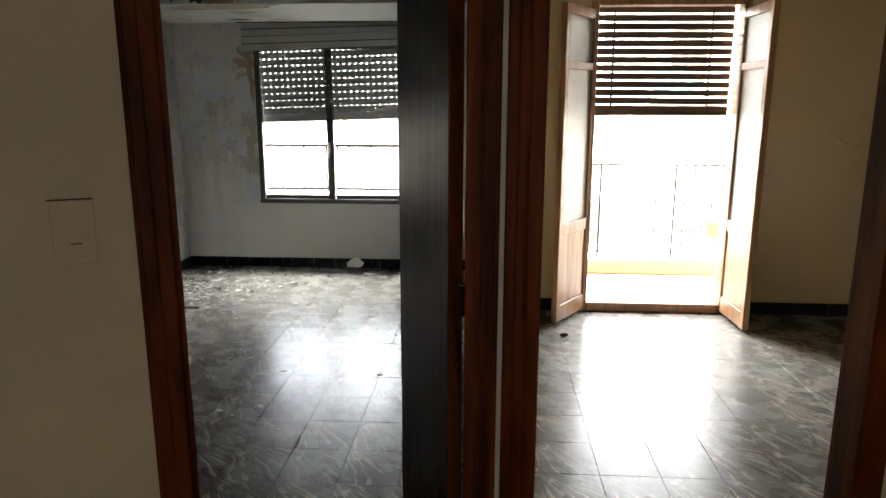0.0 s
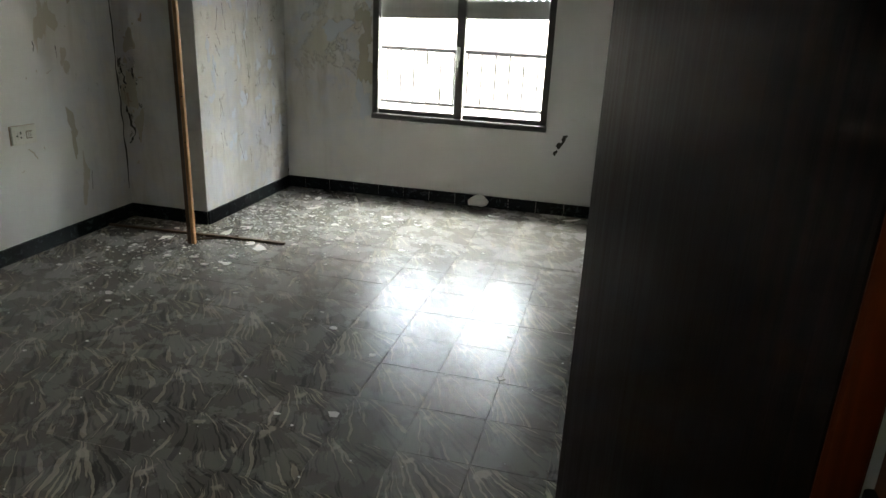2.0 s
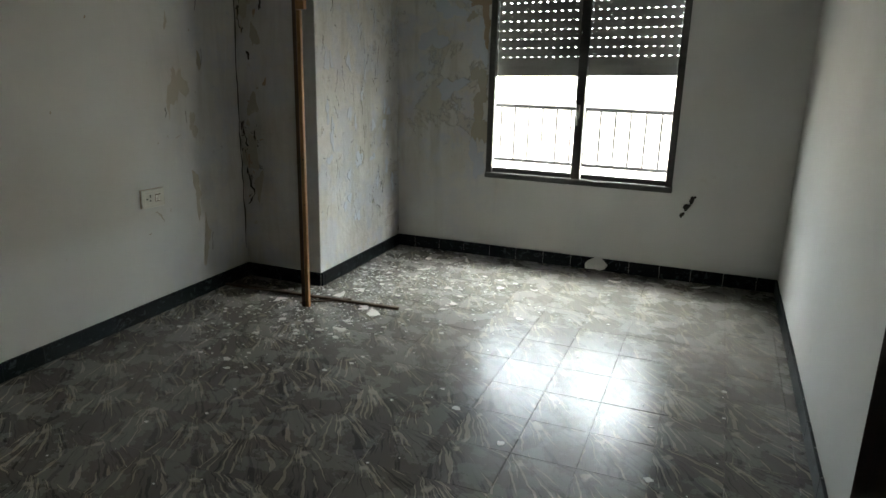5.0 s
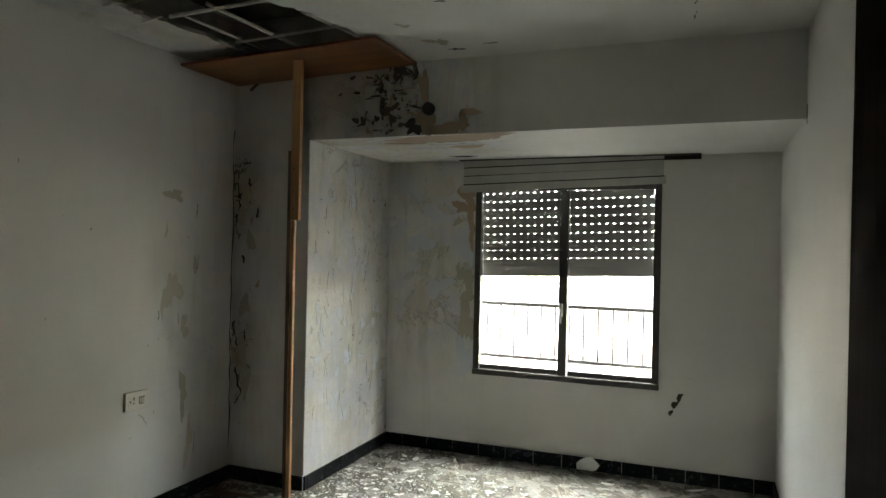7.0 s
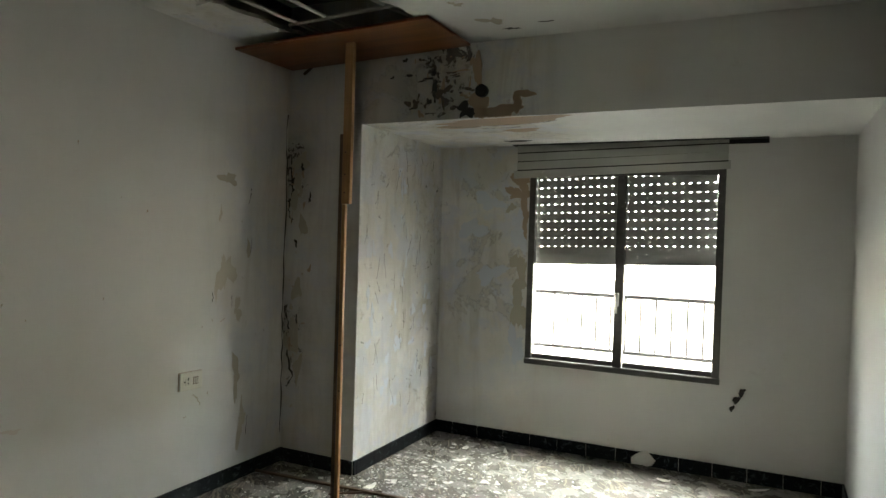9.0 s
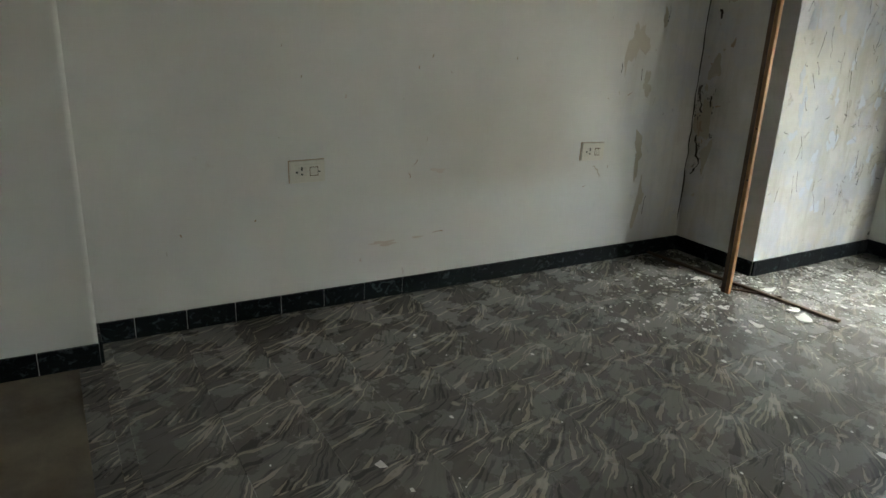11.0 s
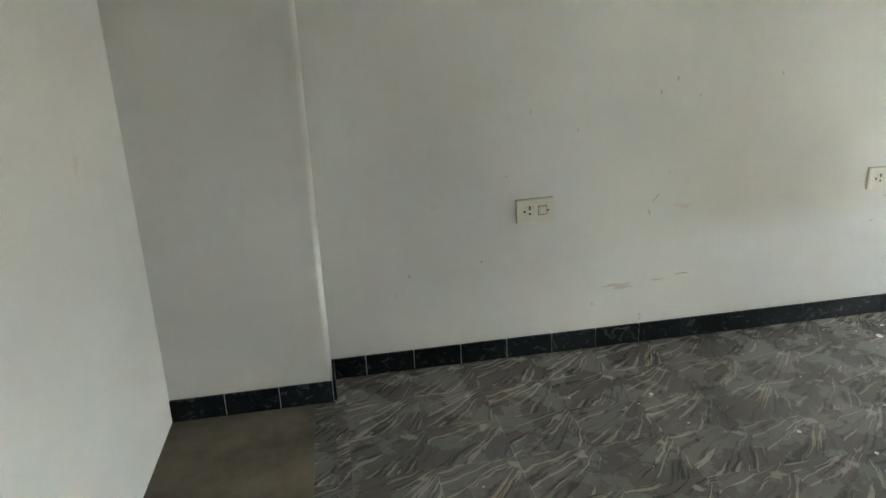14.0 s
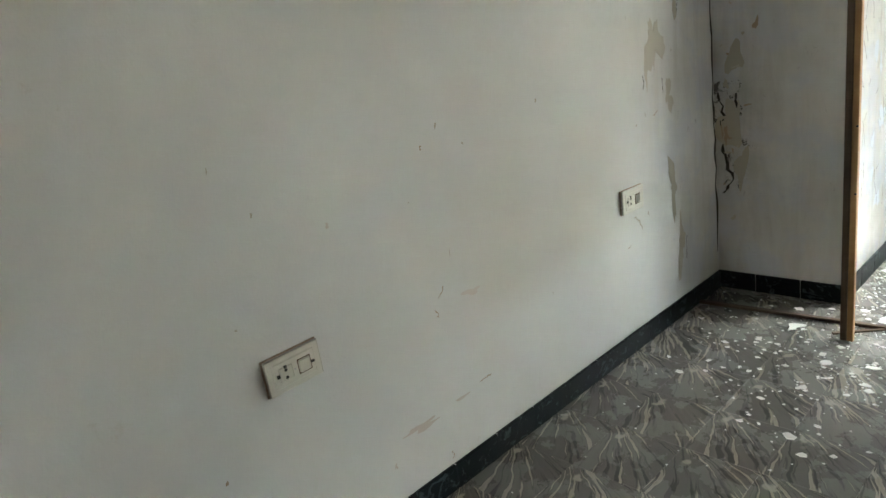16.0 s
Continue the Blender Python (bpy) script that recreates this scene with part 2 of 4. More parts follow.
mb = Mat("black_glazed_tile", 0.4, 0, 0.15)
v = mb.noise(16, 6, 0.65, mb.mapped((1, 1, 1.4), src=mb.n("ShaderNodeNewGeometry").outputs["Position"]), 1.6)
mb.color(mb.mix(mb.ramp(v, [(0.56, 0.0), (0.64, 0.5)]), (0.006, 0.008, 0.010), (0.10, 0.13, 0.14)))
mb.bump(v, 0.1, 0.002)
m_base = mb.m

mc = Mat("rough_cement", 0.85, 0, 0.25)
cv = mc.noise(3.0, 8, 0.65)
mc.color(mc.mix(mc.ramp(cv, [(0.3, 0.0), (0.7, 1.0)]), (0.085, 0.070, 0.048), (0.20, 0.172, 0.128)))
mc.bump(mc.noise(40, 5), 0.4, 0.004)
m_cement = mc.m


def wood(name, dark, light, rough=0.35, axis=2, coat=0.0, streak=26.0):
    m = Mat(name, rough, 0, 0.5)
    sc = [streak, streak, streak]
    sc[axis] = 1.6
    g = m.noise(1.0, 6, 0.6, m.mapped(tuple(sc)), 0.6)
    w = m.noise(1.0, 3, 0.5, m.mapped(tuple(v * 0.22 for v in sc)))
    c = m.mix(m.ramp(g, [(0.32, 0.0), (0.68, 1.0)]), dark, light)
    c = m.mix(m.ramp(w, [(0.4, 0.0), (0.8, 0.5)]), c, tuple(v * 0.5 for v in dark))
    m.color(c)
    m.b.inputs["Coat Weight"].default_value = coat
    m.b.inputs["Coat Roughness"].default_value = 0.12
    m.bump(g, 0.22, 0.0015)
    return m.m


m_frame = wood("varnished_red_wood", (0.038, 0.0065, 0.0012), (0.20, 0.043, 0.007), 0.45, 2, 0.0, 16.0)
m_frame.node_tree.nodes["Principled BSDF"].inputs["Specular IOR Level"].default_value = 0.10
ml = Mat("dark_veneer", 0.45, 0, 0.06)
vg = ml.noise(1.0, 5, 0.65, ml.mapped((90, 90, 2.2)), 0.4)
vb = ml.noise(1.0, 3, 0.5, ml.mapped((14, 14, 1.2)))
vc = ml.mix(ml.ramp(vg, [(0.35, 0.0), (0.65, 1.0)]), (0.008, 0.0048, 0.0034), (0.027, 0.0165, 0.0115))
ml.color(ml.mix(ml.ramp(vb, [(0.35, 0.0), (0.75, 0.6)]), vc, (0.016, 0.010, 0.008)))
ml.roughness(ml.ramp(vg, [(0.35, 0.34), (0.65, 0.52)]))
ml.bump(vg, 0.35, 0.0012)
m_leaf = ml.m
m_balc = wood("worn_balcony_wood", (0.22, 0.10, 0.045), (0.42, 0.24, 0.12), 0.4, 2, 0.2)
m_shut = wood("weathered_shutter_wood", (0.045, 0.026, 0.015), (0.12, 0.075, 0.045), 0.6, 0)
m_board = wood("stained_plywood", (0.13, 0.042, 0.010), (0.26, 0.092, 0.024), 0.45, 0, 0.0, 14.0)
m_prop = wood("raw_pine", (0.30, 0.14, 0.055), (0.50, 0.27, 0.11), 0.6)
# Pine with the shade of the prop's left side put into its colour.
m_prop_shaded = wood("dark_shaded_pine", (0.07, 0.042, 0.025), (0.16, 0.10, 0.06), 0.7)
m_batten = wood("old_batten", (0.05, 0.03, 0.018), (0.14, 0.09, 0.05), 0.7, 0)
m_alu = plain("anodised_window_frame", (0.09, 0.09, 0.085), 0.42, 0.4, 0.3, 40)
m_slat = plain("grey_plastic_slat", (0.36, 0.36, 0.335), 0.5, 0, 0.1, 12)
# Near-black that stands for the shade inside the open shutter box.
m_void_shade = plain("void_shade_black", (0.02, 0.018, 0.016), 0.9)
m_plate = plain("ivory_switch_plastic", (0.56, 0.535, 0.46), 0.45, 0, 0.1)
m_key = plain("ivory_switch_key", (0.52, 0.495, 0.42), 0.4, 0, 0.1)
m_dark = plain("dark_socket_hole", (0.02, 0.02, 0.02), 0.6)
m_iron = plain("dark_iron", (0.03, 0.028, 0.026), 0.5, 0.7)
m_rail = plain("grey_painted_rail", (0.06, 0.06, 0.06), 0.6, 0.0, 0.12, 30.0, 0.1)
m_steel = plain("dull_steel", (0.45, 0.44, 0.42), 0.35, 0.9)
m_terra = plain("terracotta_block", (0.38, 0.115, 0.045), 0.85, 0, 0.25, 9)
m_rod = plain("whitewashed_cane", (0.62, 0.60, 0.56), 0.8, 0, 0.15)
m_flake = plain("fallen_paint_flake", (0.72, 0.71, 0.68), 0.8, 0, 0.12)
m_stain = plaster("damp_ochre_stain", (0.475, 0.44, 0.365))
m_tan = plaster("bare_tan_plaster", (0.40, 0.365, 0.295))
m_brown = plaster("brown_plaster_and_rim_shade", (0.35, 0.265, 0.19))
m_scuff = plaster("pinkish_scuff", (0.53, 0.47, 0.41))
m_blue = plaster("old_blue_paint", (0.50, 0.535, 0.585))
m_black = plaster("mould_black", (0.045, 0.042, 0.038))
m_mould = plaster("mould_brown", (0.095, 0.080, 0.060))
# Near-black for cracks, also painted as shade in slat gaps and under flakes.
m_crack_shade = plain("crack_and_gap_shade", (0.03, 0.027, 0.022), 0.95)
m_gap_brown = plain("dark_gap_brown", (0.10, 0.05, 0.03), 0.9, 0, 0.4, 60)
m_orange = plain("ochre_kerb_paint", (0.50, 0.34, 0.20), 0.75)
m_balcfloor = plain("balcony_terrazzo", (0.52, 0.47, 0.42), 0.6)
m_facade = plain("street_facade_render", (0.44, 0.41, 0.37), 0.85, 0, 0.08, 2)
m_street = plain("street_asphalt", (0.06, 0.06, 0.06), 0.9)
m_pave = plain("street_pavement", (0.35, 0.33, 0.31), 0.85)
m_teal = plain("teal_awning", (0.10, 0.28, 0.30), 0.7)
m_carpaint = plain("car_silver_paint", (0.35, 0.38, 0.42), 0.25, 0.6)
m_tyre = plain("tyre_rubber", (0.02, 0.02, 0.02), 0.8)
mg = Mat("clear_pane", 0.02)
mg.b.inputs["Transmission Weight"].default_value = 1.0
mg.b.inputs["IOR"].default_value = 1.05
mg.color((1.0, 1.0, 1.0))
m_glass = mg.m
mf = Mat("frosted_pane", 0.45)
mf.b.inputs["Transmission Weight"].default_value = 0.9
mf.b.inputs["IOR"].default_value = 1.3
mf.color((0.92, 0.93, 0.92))
m_frost = mf.m
mo = Mat("opal_lamp_glass", 0.5, 0, 0.3)
mo.b.inputs["Transmission Weight"].default_value = 0.15
mo.color((0.30, 0.29, 0.26))
m_opal = mo.m


# ---- mesh helpers ----
def part(name, bm, material, parent=None, label=""):
    """One bmesh as one mesh object, under a thing, a part or at top level."""
    me = bpy.data.meshes.new(name)
    bm.normal_update()
    bm.to_mesh(me)
    bm.free()
    for mat_ in (material if isinstance(material, (list, tuple)) else [material]):
        me.materials.append(mat_)
    ob = new(name, me)
    if parent:
        ob.parent = parent
    if label:
        ob["label"] = label
    return ob


def thing(name, label, category, group="", kind="", at=None):
    ob = new(name)
    ob.empty_display_size = 0.05
    if at is not None:
        ob.matrix_basis = at
    return tagged(ob, label, category, group, kind)


def box(x0, y0, z0, x1, y1, z1, bevel=0.0, bm=None, m=None, seg=1):
    own = bm is None
    b = bmesh.new()
    bmesh.ops.create_cube(b, size=1.0, matrix=Matrix.Translation(((x0 + x1) / 2, (y0 + y1) / 2, (z0 + z1) / 2)) @ Matrix.Diagonal((abs(x1 - x0), abs(y1 - y0), abs(z1 - z0), 1)))
    if bevel:
        bmesh.ops.bevel(b, geom=b.edges[:], offset=bevel, segments=seg, profile=0.5, affect="EDGES")
    if m:
        bmesh.ops.transform(b, matrix=m, verts=b.verts)
    if own:
        return b
    me = bpy.data.meshes.new("tmp")
    b.to_mesh(me); b.free()
    bm.from_mesh(me)
    bpy.data.meshes.remove(me)
    return bm


def cyl(p, q, r, r2=None, seg=12, bm=None):
    bm = bm or bmesh.new()
    p, q = Vector(p), Vector(q)
    d = q - p
    m = Matrix.Translation((p + q) / 2) @ d.to_track_quat("Z", "Y").to_matrix().to_4x4()
    bmesh.ops.create_cone(bm, cap_ends=True, segments=seg, radius1=r, radius2=r if r2 is None else r2, depth=d.length, matrix=m)
    return bm


def lathe(profile, seg=32):
    bm = bmesh.new()
    vs = [bm.verts.new((r, 0, z)) for r, z in profile]
    es = [bm.edges.new((a, b)) for a, b in zip(vs, vs[1:])]
    bmesh.ops.spin(bm, geom=vs + es, cent=(0, 0, 0), axis=(0, 0, 1), angle=2 * math.pi, steps=seg)
    bmesh.ops.remove_doubles(bm, verts=bm.verts, dist=1e-5)
    for f in bm.faces:
        f.smooth = True
    return bm


def blob(rng, rx, ry, thick, n=14, rough=0.35, curl=0.0):
    """A flat ragged chip in the xy plane."""
    bm = bmesh.new()
    ph = [rng.uniform(0, 6.28) for _ in range(4)]
    lo, hi = [], []
    for i in range(n):
        a = 2 * math.pi * i / n
        k = 1 + rough * (0.5 * math.sin(2 * a + ph[0]) + 0.35 * math.sin(3 * a + ph[1]) + 0.3 * math.sin(5 * a + ph[2]) + rng.uniform(-0.25, 0.25))
        x, y = rx * k * math.cos(a), ry * k * math.sin(a)
        z = curl * (x / rx) ** 2
        lo.append(bm.verts.new((x, y, z)))
        hi.append(bm.verts.new((x * 0.97, y * 0.97, z + thick)))
    bm.faces.new(hi)
    bm.faces.new(lo[::-1])
    for i in range(n):
        j = (i + 1) % n
        bm.faces.new((lo[i], lo[j], hi[j], hi[i]))
    bmesh.ops.triangulate(bm, faces=[f for f in bm.faces if len(f.verts) > 4])
    return bm


def structure(name, bm, material, label, category="wall"):
    return tagged(part(name, bm, material), label, category, kind="structure")


# ---- plan ----
XL, XP, XR = -3.55, -3.0, -0.335        # left wall, pillar side, partition
YN, YQ, YP, YB = 0.877, 1.475, 4.72, 5.848   # near wall, near pier end, pillar and beam face, window wall
XN = -3.36                              # near pier face
ZB, ZC, ZT = 2.117, 2.535, 2.875           # beam soffit, false ceiling, slab
WX0, WX1, WZ0, WZ1 = -2.312, -1.035, 0.589, 2.10
Y2 = 4.69                               # balcony wall of the second room
BX0, BX1, BZ = 0.395, 1.363, 2.146

structure("wall_left", box(XL - 0.15, YQ, -0.05, XL, YP + 0.02, ZT), m_wall_left, "white painted plaster wall, damp stained towards its far corner")
structure("wall_left_pier", box(XL - 0.15, YN - 0.1, -0.05, XN, YQ, ZT, 0.018, seg=5), m_wall, "plain white plastered pier beside the wall")
structure("wall_pillar", box(XL - 0.15, YP, -0.05, XP - 0.002, YB + 0.15, ZT), [m_pillar], "white plastered pillar with peeling damp paint")
structure("wall_pillar_side", box(XP - 0.003, YP + 0.0015, -0.05, XP, YB, ZB + 0.004), m_side, "blistered and flaking paint on the pillar flank")
bm = bmesh.new()
box(XP, YB, -0.05, WX0, YB + 0.15, ZT, bm=bm)
box(WX1, YB, -0.05, XR + 0.05, YB + 0.15, ZT, bm=bm)
box(WX0, YB, -0.05, WX1, YB + 0.15, WZ0, bm=bm)
box(WX0, YB, WZ1, WX1, YB + 0.15, ZT, bm=bm)
structure("wall_window", bm, m_back, "white plastered window wall, paint peeling beside the window")
structure("beam", box(XP - 0.05, YP, ZB, XR + 0.05, YB + 0.01, ZT), m_beam, "deep white plastered beam over the window bay", "beam")
structure("wall_partition", box(XR, 1.50, -0.05, XR + 0.09, YB + 0.15, ZT), m_wall, "smooth white partition wall")
structure("wall_near", box(XL - 0.15, YN - 0.1, -0.05, -1.40, YN, ZT), m_wall, "plain white plastered wall with small scuffs")

# angled wall with the room door
PR = Vector((-0.378, 1.41, 0))
TURN_D = Matrix.Translation(PR) @ Matrix.Rotation(radians(210), 4, "Z")   # local x along the wall, local -y into the room
DW = 0.582
bm = bmesh.new()
box(DW + 0.05, -0.10, -0.05, 1.35, 0.0, ZT, bm=bm, m=TURN_D)
box(-0.02, -0.10, 2.06, DW + 0.06, 0.0, ZT, bm=bm, m=TURN_D)
wall_angled = structure("wall_angled", bm, m_hall, "beige painted hall wall set at an angle, with the room door")
bm = bmesh.new()
box(DW + 0.05, -0.103, 0.0, 1.30, -0.10, ZC, bm=bm, m=TURN_D)
structure("wall_angled_room_side", bm, m_wall, "white painted room side of the angled wall")

D2X1 = 0.57
bm = bmesh.new()
box(D2X1 + 0.05, 1.45, -0.05, 1.6, 1.55, ZT, bm=bm)
box(-0.30, 1.45, 2.06, D2X1 + 0.06, 1.55, ZT, bm=bm)
structure("wall_hall_end", bm, m_hall, "beige hall wall with the second door")
structure("wall_hall_left", box(-1.55, -1.5, -0.05, -1.42, 0.86, ZT), m_hall, "plain beige hall wall")
structure("wall_hall_right", box(1.5, -1.5, -0.05, 1.6, 1.45, ZT), m_hall, "plain beige hall wall")
# Unseen back wall; its opening is added for the hall's fill lamp.
bm = bmesh.new()
box(-1.55, -1.6, -0.05, -0.3, -1.5, ZT, bm=bm)
box(0.7, -1.6, -0.05, 1.6, -1.5, ZT, bm=bm)
box(-0.3, -1.6, 2.15, 0.7, -1.5, ZT, bm=bm)
structure("wall_hall_back", bm, m_hall, "plain beige hall wall with an opening added for a fill lamp")
# Unseen wall added only to block the sun behind the hall opening.
structure("wall_patio", box(-1.6, -2.1, -0.05, 1.6, -2.0, ZT), m_hall, "plain unseen wall added to keep sun out of the hall opening")

# second room
bm = bmesh.new()
box(XR + 0.09, Y2, -0.05, BX0, Y2 + 0.16, ZT, bm=bm)
box(BX1, Y2, -0.05, 3.3, Y2 + 0.16, ZT, bm=bm)
box(BX0, Y2, BZ, BX1, Y2 + 0.16, ZT, bm=bm)
structure("wall_balcony", bm, m_cream, "cream painted wall with the balcony door")
structure("wall_room_right", box(3.2, 1.45, -0.05, 3.3, Y2, ZT), m_cream, "plain cream wall")
structure("wall_room_front", box(1.6, 1.45, -0.05, 3.2, 1.55, ZT), m_cream, "plain cream wall")
structure("wall_partition_cream", box(XR + 0.09, 1.56, 0, XR + 0.094, Y2, ZC), m_cream, "cream painted side of the partition wall")

# ceilings
HOLE = [(-3.1, 3.17), (-2.89, 3.13), (-2.69, 3.12), (-2.62, 3.2), (-2.56, 3.4), (-2.62, 3.56), (-2.52, 3.7), (-2.44, 3.85), (-2.38, 4.15), (-2.47, 4.4), (-3.04, 4.42), (-3.14, 4.2), (-3.16, 3.9), (-3.2, 3.62), (-3.24, 3.45), (-3.16, 3.36)]


def ragged(loop, rng, sub=5, amp=0.014):
    out = []
    for (ax, ay), (bx, by) in zip(loop, loop[1:] + loop[:1]):
        for k in range(sub):
            f = k / sub
            out.append((ax + (bx - ax) * f + rng.uniform(-amp, amp), ay + (by - ay) * f + rng.uniform(-amp, amp)))
    return out


def ceiling_mesh(x0, y0, x1, y1, z, thick, hole=None):
    bm = bmesh.new()
    loops = [[(x0, y0), (x1, y0), (x1, y1), (x0, y1)]] + ([hole] if hole else [])
    edges = []
    for loop in loops:
        vs = [bm.verts.new((x, y, z)) for x, y in loop]
        edges += [bm.edges.new((a, b)) for a, b in zip(vs, vs[1:] + vs[:1])]
    r = bmesh.ops.triangle_fill(bm, edges=edges, use_beauty=True)
    ext = bmesh.ops.extrude_face_region(bm, geom=bm.faces[:])
    bmesh.ops.translate(bm, vec=(0, 0, thick), verts=[g for g in ext["geom"] if isinstance(g, bmesh.types.BMVert)])
    bmesh.ops.recalc_face_normals(bm, faces=bm.faces)
    return bm


hole_edge = ragged(HOLE, random.Random(4))
structure("ceiling", ceiling_mesh(XL, YN, XR, YP, ZC, 0.018, hole_edge), m_ceiling, "white plaster false ceiling with a broken hole", "ceiling")
structure("ceiling_hall", box(-1.55, -1.6, ZC + 0.02, 1.6, 1.5, ZC + 0.04), m_hall, "plain hall ceiling", "ceiling")
structure("ceiling_second_room", box(XR + 0.09, 1.5, ZC, 3.3, Y2, ZC + 0.02), m_cream, "plain cream ceiling", "ceiling")
structure("ceiling_slab", box(-3.9, -1.8, ZT, 3.5, 6.05, ZT + 0.15), m_cement, "rough floor slab above the ceiling", "ceiling")

# floor bed
structure("floor_bed", box(-3.8, -1.6, -0.12, 3.3, 6.0, -0.006), m_cement, "rough grey cement floor bed", "floor")
structure("facade_edge", box(-3.9, 6.0, -0.3, XR + 0.1, 6.02, -0.004), m_facade, "rendered facade edge", "facade")

# ---- window ----
window_1 = thing("window_1", "dark aluminium sliding window with two panes", "window", kind="structure")
FY0, FY1 = YB - 0.012, YB + 0.045
for nm, bx in (("frame_side", (WX0, FY0, WZ0, WX0 + 0.045, FY1, 1.93)), ("frame_side", (WX1 - 0.045, FY0, WZ0, WX1, FY1, 1.99)),
               ("frame_sill", (WX0 - 0.004, FY0 - 0.006, WZ0 - 0.006, WX1 + 0.004, FY1, WZ0 + 0.035)), ("frame_head", (WX0 + 0.045, FY0 + 0.02, 1.90, WX1 - 0.045, FY1, 1.935)),
               ("meeting_stile", (-1.700, FY0 - 0.004, WZ0 + 0.035, -1.640, FY1 - 0.01, 1.90))):
    part(nm, box(*bx, bevel=0.004), m_alu, window_1)
for a, b in ((WX0 + 0.045, -1.705), (-1.635, WX1 - 0.045)):
    sash = part("sash", box(a, FY0 + 0.022, WZ0 + 0.035, b, FY0 + 0.04, WZ0 + 0.068, 0.002), m_alu, window_1)
    pane = part("pane", box(a + 0.002, FY0 + 0.028, WZ0 + 0.07, b - 0.002, FY0 + 0.032, 1.89), m_glass, sash)
    pane.visible_shadow = False
latch = part("latch", box(-1.690, FY0 - 0.022, 1.03, -1.666, FY0 - 0.004, 1.12, 0.004), m_steel, window_1, "pale metal window latch")
part("latch_lever", box(-1.683, FY0 - 0.034, 0.985, -1.673, FY0 - 0.02, 1.075, 0.003, m=None), m_steel, latch)
window_1_box = structure("shutter_box", box(WX0 - 0.10, YB + 0.10, 1.93, WX1 + 0.02, YB + 0.145, ZB), m_void_shade, "open roller shutter box, its shaded inside painted near-black", "shutter box")

# roller shutter
shutter = thing("roller_shutter", "grey plastic roller shutter, half lowered and hanging askew", "shutter")
SL = WX1 - WX0 - 0.07
PITCH = 0.0585


def slat_mesh(length, height, holes, filler=True):
    """A curved slat with a flat back; the tongue under it is pierced by slots where holes is set."""
    bm = bmesh.new()
    n = 6
    prof = [(-0.003 - 0.0012 * math.sin(math.pi * i / n), height * i / n) for i in range(n + 1)] + [(0.004, height), (0.004, 0.0)]
    ends = [[bm.verts.new((x, y, z)) for y, z in prof] for x in (0.0, length)]
    for i in range(len(prof)):
        j = (i + 1) % len(prof)
        bm.faces.new((ends[0][i], ends[1][i], ends[1][j], ends[0][j]))
    bm.faces.new(ends[0][::-1])
    bm.faces.new(ends[1])
    gap = PITCH - height
    if holes:
        step, slot = 0.050, 0.0165
        x = 0.0
        while x < length - 0.001:
            box(x, -0.003, -gap, min(x + step - slot, length), 0.0035, 0.0, bm=bm)
            x += step
    elif filler:
        box(0, -0.003, -gap, length, 0.0035, 0.0, bm=bm)
    bmesh.ops.recalc_face_normals(bm, faces=bm.faces)
    return bm


tilt = Matrix.Translation((WX0 + 0.035, YB + 0.075, 1.285)) @ Matrix.Rotation(radians(-1.75), 4, "Y")
pierced = None
for i in range(12):
    holes = 2 <= i <= 10
    z = 0.012 + i * PITCH
    if holes and pierced:
        ob = new("slat", pierced)
        ob.parent = shutter
    else:
        ob = part("slat", slat_mesh(SL, PITCH - 0.0058, holes), m_slat, shutter)
        if holes:
            pierced = ob.data
    ob.matrix_basis = tilt @ Matrix.Translation((0, 0, z))
end_bar = part("end_bar", box(0, -0.009, 0, SL, 0.008, 0.012, 0.003), m_slat, shutter)
end_bar.matrix_basis = tilt
hang = thing("loose_shutter_slats", "grey shutter slats hanging loose below the window bay soffit", "shutter")
for i in range(4):
    ln = 1.40 - (0.02 if i else -0.02)
    ob = part("slat", slat_mesh(ln, 0.054, False, False), m_slat, hang)
    ob.matrix_basis = Matrix.Translation((-2.405 - (0.025 if i == 0 else 0), YB - 0.018 - 0.004 * (i % 2), 1.885 + i * 0.0605)) @ Matrix.Rotation(radians(-1.9 + 0.25 * i), 4, "Y")
    if i:
        # Solid near-black strip painted for the shade in the gap below this slat.
        seam = part("seam", box(0.0, -0.002, -0.0075, ln, 0.003, 0.0, 0.0), m_crack_shade, ob, "near-black strip painted for the shade between slats")
# Solid strips painted near-black for the shade in the open slot and gap.
structure("box_slot", box(-1.06, YB - 0.012, ZB - 0.030, -0.80, YB + 0.02, ZB - 0.0045), m_void_shade, "near-black strip painted for the shade at the shutter box slot's end", "shutter box")
structure("box_gap", box(-2.43, YB - 0.075, ZB - 0.004, -0.80, YB - 0.001, ZB + 0.001), m_void_shade, "near-black strip painted for the shaded shutter box gap in the soffit", "shutter box")

# window railing outside
rail = thing("window_railing", "thin grey painted metal railing outside the window", "railing")
part("top_rail", box(-3.2, 6.185, 1.056, -0.5, 6.22, 1.084, 0.003), m_rail, rail)
part("bottom_rail", box(-3.2, 6.185, 0.658, -0.5, 6.215, 0.682, 0.003), m_rail, rail)
first = None
for i in range(26):
    x = -3.16 + i * 0.105
    if first is None:
        first = part("bar", cyl((0, 0, 0.68), (0, 0, 1.066), 0.008, seg=8), m_rail, rail)
        ob = first
    else:
        ob = new("bar", first.data)
        ob.parent = rail
    ob.location = (x, 6.2, 0)
for x in (-3.2, -0.5):
    part("wall_bracket", box(x - 0.01, 6.0, 1.06, x + 0.01, 6.2, 1.075), m_rail, rail)
    part("wall_bracket", box(x - 0.01, 6.0, 0.667, x + 0.01, 6.2, 0.68), m_rail, rail)

